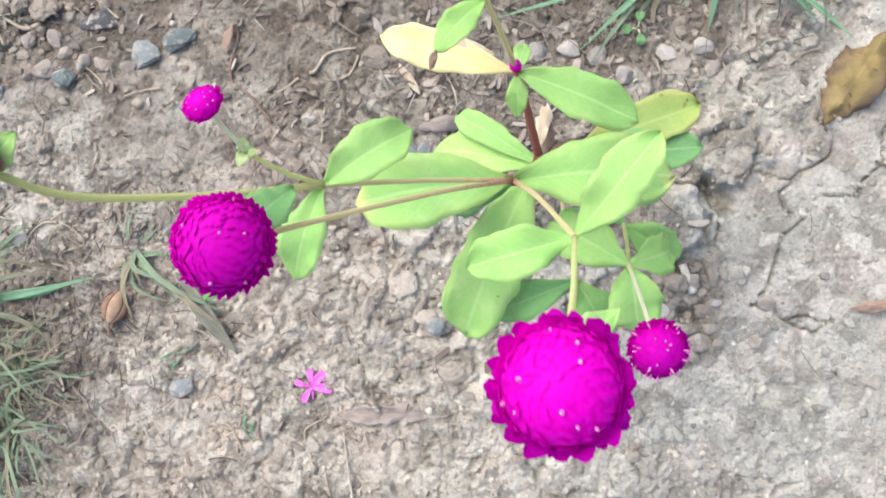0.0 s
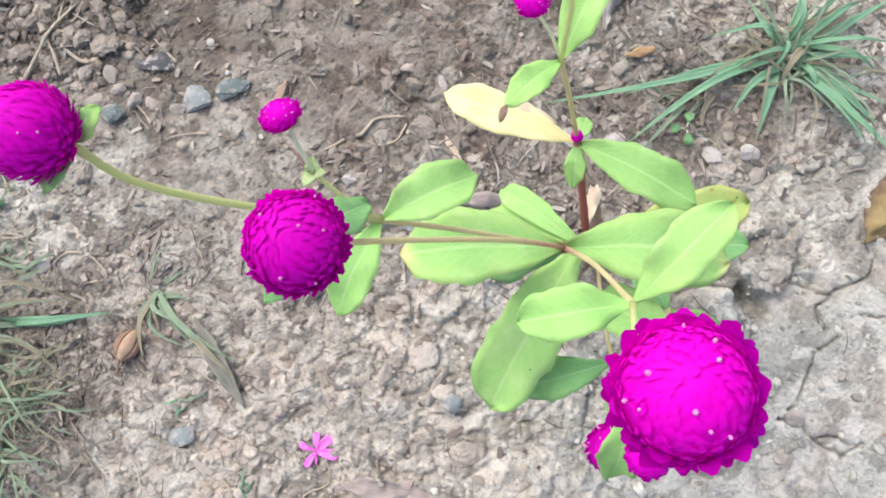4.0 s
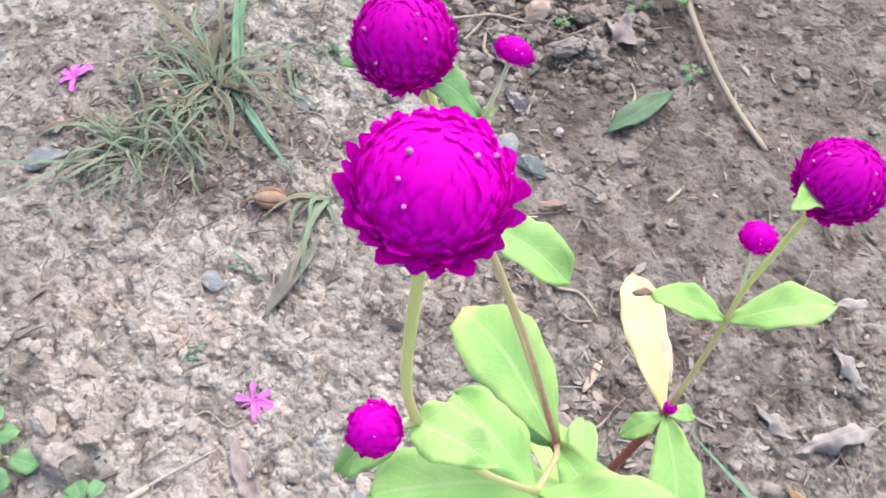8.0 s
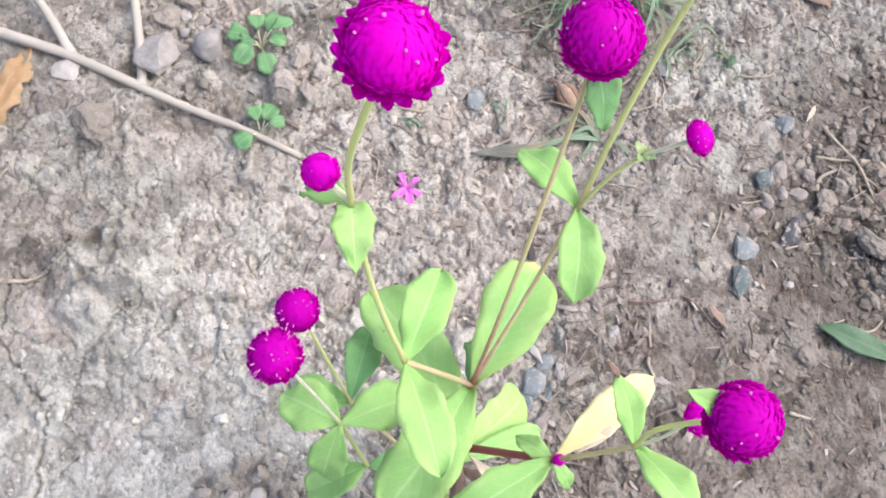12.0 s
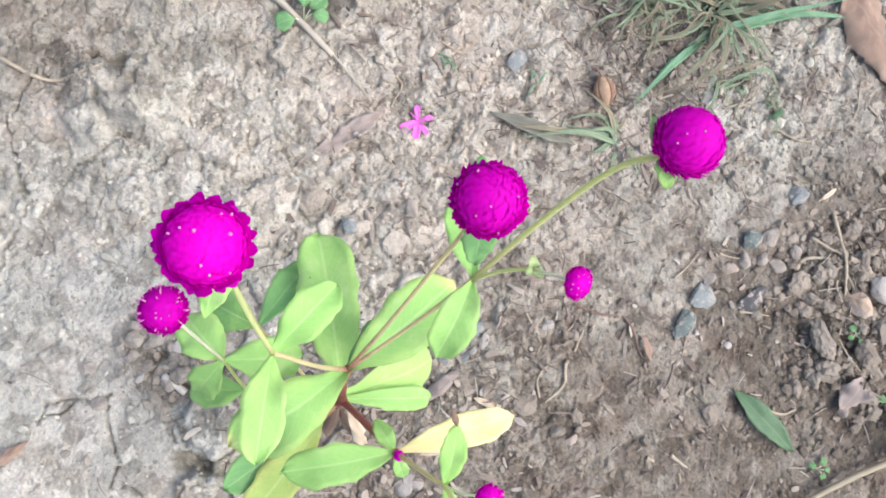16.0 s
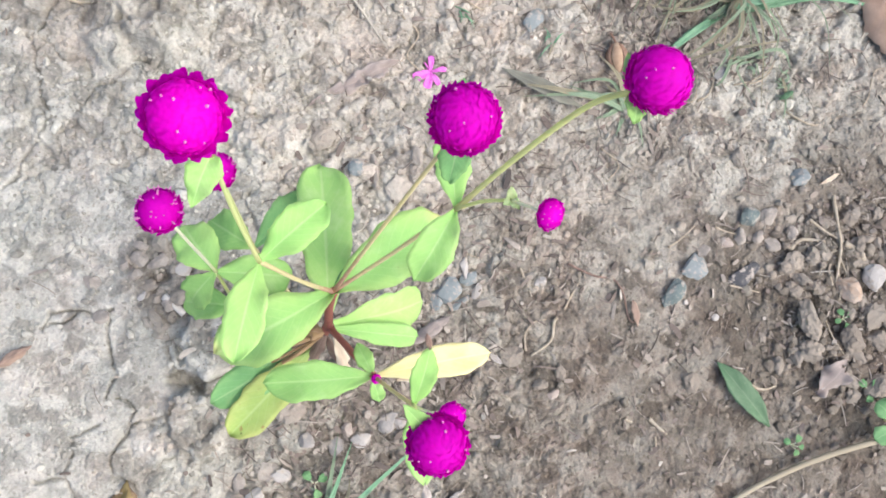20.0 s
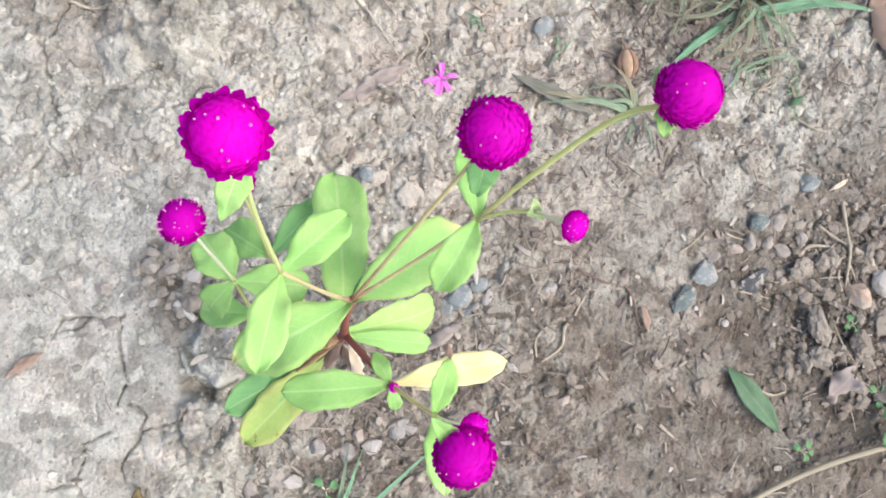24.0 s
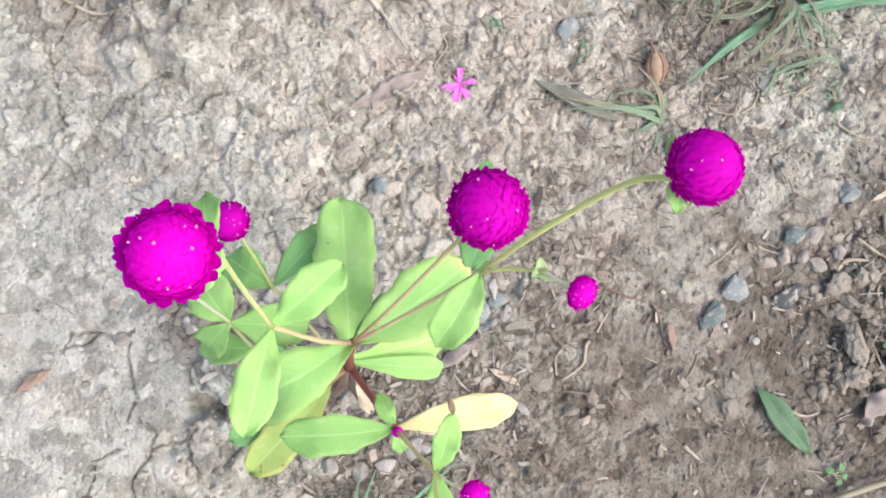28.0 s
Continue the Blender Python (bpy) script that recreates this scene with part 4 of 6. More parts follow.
stem([NR, (0.0015, 0.1140, 0.330), (0.0005, 0.1130, 0.362), under(F4, W4, 0.0125)], 0.0011, 0.0011, STEM_GREEN)
stem([NR, (0.0100, 0.1095, 0.314), under(F4B, (0.3, -0.1, 1), 0.006)], 0.0008, 0.0007, STEM_PALE, knob=0.1)
stem([(-0.0445, 0.134, 0.085), (-0.075, 0.147, 0.150), Q6B], 0.0013, 0.0011, STEM_TAN)
stem([Q6B, (-0.0965, 0.168, 0.228), NQ6], 0.0011, 0.0010, STEM_GREEN)
stem([NQ6, (-0.107, 0.189, 0.288), under(F6, (-0.3, 0.4, 1), 0.011)], 0.0009, 0.0008, STEM_PALE)
stem([(-0.0445, 0.134, 0.075), (-0.068, 0.170, 0.130), NQ5], 0.0013, 0.0011, STEM_TAN)
stem([NQ5, (-0.091, 0.211, 0.225), under(F5, (-0.2, 0.3, 1), 0.010)], 0.0010, 0.0008, STEM_GREEN)

# flower heads
head(F1, W1, 0.0102, 0.90, 520, MAGENTA_HOT, 1, 9, label="large bright magenta flower head with ragged bracts", spiky=0.9, flare=0.9, crown=0.45, ring=40)
head(F2, W2, 0.0123, 0.98, 460, MAGENTA, 2, 9, label="round deep magenta flower head", spiky=1.15)
head(F3, W3, 0.0116, 0.98, 460, MAGENTA, 3, 10, label="round magenta flower head on a long bowed stem", spiky=1.15)
head(F4, W4, 0.0117, 0.98, 420, MAGENTA, 4, 11, label="round deep magenta flower head", spiky=1.3, flare=0.3, ring=14)
head(F6, (-0.35, 0.35, 1), 0.0102, 0.95, 300, MAGENTA, 6, 34, label="smaller spiky magenta flower head", spiky=1.3, fringe=1.0)
head(F5, (-0.2, 0.3, 1), 0.0097, 0.95, 280, MAGENTA, 5, 26, label="smaller spiky magenta flower head", spiky=1.1, fringe=0.8)
head(F4B, (0.3, -0.1, 1), 0.0060, 0.80, 80, MAGENTA_HOT, 8, 12, "flower_bud", "half-open magenta flower bud", 2.2, 0.6, 0.5, ring=12)
head(BUD1, (0.50, -0.34, 0.80), 0.0064, 0.62, 150, MAGENTA_HOT, 9, 18, "flower_bud", "half-open bright magenta flower bud", 1.8, 0.7, 0.5, 0.3, 14)
head(BUD7, (-0.3, 0.3, 1), 0.0052, 1.0, 70, MAGENTA_HOT, 10, 4, "flower_bud", "half-open bright magenta flower bud", 1.3, 0.0, 0.6, ring=14)
head(BUDY, (0.2, -0.2, 1), 0.0028, 1.3, 40, MAGENTA_HOT, 11, 0, "flower_bud", "tiny closed magenta bud", 1.0)

# leaves, pair by pair up the plant
leaf((-0.040, 0.145, 0.115), (0.0335, 0.1625, 0.0700), 0.033, LEAF_PALE, "pale green leaf near the soil", arch=0.10, full=0.66, blunt=0.9, up=(0, -0.25, 1))
leaf((-0.040, 0.143, 0.115), (0.0275, 0.1355, 0.0870), 0.0175, LEAF, arch=0.10, full=0.70, blunt=0.9)
leaf((-0.050, 0.128, 0.115), (-0.1040, 0.0700, 0.1270), 0.029, LEAF_OLD, "ageing yellowish green leaf", arch=0.12, full=0.62, blunt=0.85)
leaf((-0.050, 0.131, 0.105), (-0.1170, 0.0920, 0.1290), 0.026, LEAF_DEEP, arch=0.12, full=0.62, blunt=0.8)
leaf((-0.0385, 0.1490, 0.1830), (-0.0457, 0.2512, 0.1640), 0.036, LEAF_PALE, "broad pale green leaf spread outward", mid=(-0.0415, 0.2020, 0.1950), full=0.62, blunt=0.92, fold=0.18)
leaf(N1, (-0.1000, 0.1330, 0.2500), 0.032, LEAF_TIPPED, mid=(-0.066, 0.1500, 0.2660), full=0.58, blunt=0.7, fold=0.2)
leaf(N1, (0.0272, 0.2115, 0.2390), 0.034, LEAF_TIPPED, "broad green leaf with a yellowed tip", mid=(-0.004, 0.189, 0.256), full=0.55, blunt=0.75, fold=0.22)
leaf(N1, (-0.0060, 0.1900, 0.1850), 0.022, LEAF_DEEP, mid=(-0.020, 0.180, 0.226), full=0.55)
leaf(NL, (-0.0410, 0.2095, 0.3180), 0.0200, LEAF_PALE, arch=0.12, full=0.55, blunt=0.75)
leaf(NL, (-0.0806, 0.1345, 0.3360), 0.0195, LEAF_PALE, "bright young leaf", arch=0.10, full=0.55, blunt=0.7)
leaf(NB, (-0.0885, 0.1960, 0.4150), 0.0130, LEAF_PALE, arch=0.10, full=0.28, blunt=0.1, neck=0.6)
leaf(NB, (-0.0885, 0.2330, 0.3960), 0.0110, LEAF, arch=0.12, full=0.45, blunt=0.4)
leaf(NR2, (0.0168, 0.2460, 0.3165), 0.0175, LEAF_PALE, arch=0.14, full=0.5, blunt=0.5)
leaf(NR2, (0.0010, 0.1725, 0.3240), 0.0195, LEAF, arch=0.16, full=0.52, blunt=0.5, fold=0.3)
leaf(NY, (0.0565, 0.1325, 0.2295), 0.0195, LEAF_YELLOW, "yellowed dying leaf", arch=0.06, full=0.62, blunt=0.7, fold=0.10, up=(0.0, 0.25, 1))
leaf((0.0005, 0.1170, 0.2335), (0.0290, 0.1215, 0.2345), 0.0060, LEAF_CREAM, "pale torn edge of the yellow leaf", name="leaf_edge", arch=0.1, curl=0.5, wave=0.12)
leaf((0.0550, 0.1326, 0.2295), (0.0640, 0.1262, 0.2270), 0.0036, LEAF_GREY, "dried grey tip of the yellow leaf", name="leaf_tip", arch=0.1, curl=0.5, wave=0.2)
leaf(NY, (-0.0748, 0.1160, 0.2370), 0.0225, LEAF, arch=0.12, full=0.58, blunt=0.75, fold=0.2)
leaf(NY, (-0.0220, 0.1375, 0.2240), 0.0105, LEAF, arch=0.1, full=0.5)
leaf(NY, (-0.0080, 0.1030, 0.2190), 0.0085, LEAF, arch=0.1, full=0.5)
leaf(NR, (0.0126, 0.1398, 0.3000), 0.0130, LEAF_PALE, arch=0.14, full=0.5, blunt=0.5)
leaf(NR, (0.0094, 0.0728, 0.3095), 0.0170, LEAF_PALE, "young leaf with a yellowing tip", arch=0.12, full=0.52, blunt=0.45)
leaf(NQ6, (-0.1185, 0.2030, 0.2480), 0.0240, LEAF, arch=0.14, full=0.5, blunt=0.5)
leaf(NQ6, (-0.0600, 0.1760, 0.2360), 0.0230, LEAF, arch=0.14, full=0.5, blunt=0.6)
leaf(NQ6, (-0.1160, 0.1620, 0.2250), 0.0190, LEAF, arch=0.14, full=0.5, blunt=0.6)
leaf(NQ5, (-0.0545, 0.2325, 0.1510), 0.0220, LEAF_DEEP, arch=0.14, full=0.55, blunt=0.6)
leaf(NQ5, (-0.1150, 0.2130, 0.1700), 0.0250, LEAF, arch=0.12, full=0.55, blunt=0.6)
leaf(Q6B, (-0.1260, 0.1610, 0.1900), 0.0200, LEAF, "folded green leaf", arch=0.1, full=0.5, fold=0.5)
leaf(Q6B, (-0.0700, 0.1480, 0.1900), 0.0160, LEAF_DEEP, arch=0.1, full=0.5)
leaf((0.0124, 0.1380, 0.3000), (0.0100, 0.1470, 0.3030), 0.0034, LEAF_DRY, "dried brown tip of a young leaf", name="leaf_tip", arch=0.15, curl=0.5, wave=0.2, n=12, m=4)
leaf((0.0094, 0.0745, 0.3095), (0.0112, 0.0610, 0.3080), 0.0046, LEAF_GREY, "withered pale tip of a young leaf", name="leaf_tip", arch=0.12, curl=0.6, wave=0.3, n=12, m=4)
# small leaves close under the heads
U2, U3, U4, U1 = Vector(under(F2, W2, 0.013)), Vector(under(F3, W3, 0.013)), Vector(under(F4, W4, 0.013)), Vector(under(F1, W1, 0.013))
leaf(U2, (0.0055, 0.2085, 0.4105), 0.0125, LEAF_DEEP, name="bract_leaf", arch=0.15, full=0.4, blunt=0.2)
leaf(U2, (0.0085, 0.2450, 0.4260), 0.0115, LEAF_DEEP, name="bract_leaf", arch=0.15, full=0.4, blunt=0.2)
leaf(U3, U3 + Vector((-0.004, 0.013, 0.002)), 0.0090, LEAF, name="bract_leaf", arch=0.15, full=0.4, blunt=0.2)
leaf(U3, U3 + Vector((-0.001, -0.012, 0.000)), 0.0090, LEAF, name="bract_leaf", arch=0.15, full=0.4, blunt=0.2)
leaf(U4, (-0.0100, 0.1235, 0.4020), 0.0100, LEAF, name="bract_leaf", arch=0.15, full=0.4, blunt=0.2)
leaf(U4, U4 + Vector((0.010, -0.010, 0.001)), 0.0090, LEAF, name="bract_leaf", arch=0.15, full=0.4, blunt=0.2)
leaf(BRB, (0.0390, 0.2135, 0.3670), 0.0048, LEAF_BRACT, name="bract_leaf", arch=0.2, full=0.4, blunt=0.2)
leaf(BRB, (0.0425, 0.2035, 0.3675), 0.0048, LEAF_BRACT, name="bract_leaf", arch=0.2, full=0.4, blunt=0.2)
leaf(BRB, (0.0355, 0.2055, 0.3665), 0.0040, LEAF_BRACT, name="bract_leaf", arch=0.2, full=0.4, blunt=0.2)
# dried leaves low on the stem
leaf((-0.036, 0.141, 0.160), (-0.0240, 0.1130, 0.1350), 0.0085, LEAF_CREAM, "dried curled cream leaf", arch=0.25, full=0.5, curl=0.6, wave=0.3, twist=1.2)
leaf((-0.040, 0.142, 0.150), (-0.0500, 0.1200, 0.1250), 0.0090, LEAF_DRY, "withered brown leaf", arch=0.1, curl=0.8, wave=0.15)
leaf((-0.042, 0.140, 0.140), (-0.0800, 0.1230, 0.1080), 0.0080, LEAF_DRY, "withered brown leaf", arch=-0.1, curl=0.9, wave=0.15)
leaf((-0.042, 0.140, 0.130), (-0.0720, 0.1330, 0.0900), 0.0100, LEAF_CREAM, "dried pale leaf", arch=-0.1, curl=0.9, wave=0.15)

leaf((-0.041, 0.141, 0.158), (-0.0560, 0.1430, 0.1500), 0.0130, LEAF_TAN, "withered reddish leaf", arch=0.2, curl=0.7, wave=0.25)
leaf((-0.042, 0.139, 0.145), (-0.0850, 0.1270, 0.1350), 0.0040, LEAF_TAN, arch=0.1, curl=0.7, wave=0.2)
leaf((-0.042, 0.137, 0.140), (-0.0780, 0.1140, 0.1200), 0.0035, LEAF_TAN, arch=0.1, curl=0.7, wave=0.2)
leaf((-0.040, 0.139, 0.140), (-0.0300, 0.1190, 0.1400), 0.0075, LEAF_DRY, arch=0.2, curl=0.7, wave=0.2)

for tip, w in (((-0.0900, 0.1240, 0.150), 0.0024), ((-0.0800, 0.1330, 0.165), 0.0020), ((-0.0700, 0.1180, 0.128), 0.0026), ((-0.0880, 0.1130, 0.112), 0.0022)):
    leaf((-0.0425, 0.139, 0.150), tip, w, LEAF_TAN, name="dried_stalk", arch=0.06, curl=0.9, wave=0.3, neck=0.6, n=12, m=4)


# ---- loose things on the soil ----
def lying_leaf(name, a, b, width, material, label, lift=0.004, category="dead leaf", group="", **more):
    """A fallen leaf from a to b on the soil; its stalk end is a."""
    za, zb = hgt(*a) + lift, hgt(*b) + lift
    c = Vector(((a[0] + b[0]) / 2, (a[1] + b[1]) / 2, 0))
    c.z = hgt(c.x, c.y)
    lying_leaf.count += 1
    me = blade(name, Vector((*a, za)) - c, Vector((*b, zb)) - c, width, material, seed=100 + lying_leaf.count, thick=0.0006, **more)
    ob = new(name, me)
    ob.location = c
    return tagged(ob, label, category, group)


lying_leaf.count = 0
lying_leaf("fallen_leaf", (0.354, 0.053), (0.305, 0.111), 0.0210, LEAF_FALLEN, "fallen dark green leaf on brown soil", category="leaf", arch=0.05, fold=0.25, blunt=0.3, full=0.5)
lying_leaf("dead_leaf", (-0.062, 0.326), (0.018, 0.371), 0.0150, LEAF_PURPLE, "long mauve-brown dead leaf lying on clods", lift=0.002, arch=0.02, fold=0.3, blunt=0.2, full=0.68, wave=0.2, crumple=0.34, n=36, m=10)
lying_leaf("dead_leaf", (0.446, 0.490), (0.505, 0.365), 0.0440, LEAF_ROSE, "large rose-brown dead leaf, curled at the edges", arch=0.06, curl=0.5, blunt=0.2, wave=0.1, crumple=0.14, n=28, m=8)
lying_leaf("dead_leaf", (-0.196, 0.016), (-0.206, -0.062), 0.0400, LEAF_OCHRE, "crumpled ochre dead leaf on cracked clay", arch=0.06, curl=0.4, blunt=0.5, wave=0.12, twist=0.5, crumple=0.13, n=36, m=12)
lying_leaf("dead_leaf", (-0.245, 0.530), (-0.185, 0.600), 0.0250, LEAF_TAN, "curled orange-brown dead leaf", arch=0.1, curl=0.7, blunt=0.3, wave=0.1, crumple=0.28, n=18, m=8)
lying_leaf("dead_leaf", (0.530, 0.130), (0.575, 0.035), 0.0420, LEAF_DRY, "large brown dead leaf beside the rubble", arch=0.08, curl=0.5, blunt=0.4, wave=0.14, crumple=0.14, n=28, m=8)
lying_leaf("dead_leaf", (-0.030, 0.690), (-0.033, 0.640), 0.0140, LEAF_DRY, "small reddish brown dead leaf", arch=0.08, curl=0.6, crumple=0.16, n=18, m=8)
lying_leaf("dead_leaf", (0.045, -0.022), (0.068, -0.080), 0.0150, LEAF_GREY, "curled pale grey dead leaf", arch=0.12, curl=0.9, wave=0.34, twist=1.0, crumple=0.28, n=28, m=8)
lying_leaf("dead_leaf", (0.078, 0.004), (0.052, -0.022), 0.0100, LEAF_GREY, "dried pale leaf scrap", arch=0.12, curl=0.9, wave=0.32, twist=0.8, crumple=0.28, n=28, m=8)
lying_leaf("dead_leaf", (0.128, -0.056), (0.092, -0.078), 0.0110, LEAF_GREY, "dried pale leaf scrap", arch=0.08, curl=0.6, wave=0.30, crumple=0.28, n=28, m=8)
lying_leaf("dead_leaf", (0.020, -0.012), (0.004, -0.030), 0.0080, LEAF_TAN, "small rust-coloured leaf scrap", arch=0.1, curl=0.6, crumple=0.28, n=18, m=8)
lying_leaf("dead_leaf", (0.398, 0.082), (0.426, 0.114), 0.0240, LEAF_PURPLE, "crumpled mauve-brown dead leaf in the rubble", arch=0.12, curl=0.3, wave=0.3, blunt=0.2)
lying_leaf("dead_leaf", (0.290, 0.480), (0.328, 0.498), 0.0150, LEAF_CREAM, "flat beige dead leaf among grass", arch=0.05, blunt=0.6, crumple=0.16, n=18, m=8)
lying_leaf("dead_leaf", (0.182, 0.334), (0.108, 0.367), 0.0130, LEAF_DUSK, "dull grey-green dead leaf under grass blades", arch=0.04, blunt=0.2, crumple=0.16, n=18, m=8)
lying_leaf("dead_leaf", (-0.302, 0.104), (-0.274, 0.124), 0.0090, LEAF_ROSE, "small rusty leaf scrap on pale clay", arch=0.1, curl=0.6, crumple=0.28, n=28, m=8)
lying_leaf("dead_leaf", (0.066, 0.150), (0.030, 0.125), 0.0120, LEAF_PURPLE, "mauve-brown leaf scrap under the plant", arch=0.1, curl=0.6, crumple=0.28, n=18, m=8)
lying_leaf("dead_leaf", (0.100, 0.112), (0.075, 0.125), 0.0070, LEAF_CREAM, "whitish leaf scrap on dry soil", arch=0.1, curl=0.5, crumple=0.28, n=18, m=8)
lying_leaf("dead_leaf", (0.368, 0.350), (0.382, 0.358), 0.0060, LEAF_FALLEN, "small dull green leaf scrap", arch=0.1, curl=0.4, crumple=0.28, n=18, m=8)
lying_leaf("dead_leaf", (0.270, 0.560), (0.255, 0.590), 0.0080, LEAF_DRY, "reddish leaf scrap on dry soil", arch=0.1, curl=0.6, crumple=0.28, n=18, m=8)
lying_leaf("dead_leaf", (0.231, 0.142), (0.226, 0.165), 0.0070, LEAF_ROSE, "small pinkish dead leaf on brown soil", arch=0.08, curl=0.3, blunt=0.5, crumple=0.16, n=18, m=8)
lying_leaf("white_flake", (0.000, 0.562), (-0.012, 0.553), 0.0080, LEAF_CREAM, "whitish dry flake beside a seedling", arch=0.05)
lying_leaf("white_flake", (0.405, 0.272), (0.424, 0.283), 0.0040, LEAF_CREAM, "thin straw-coloured flake beside a stone", arch=0.1)

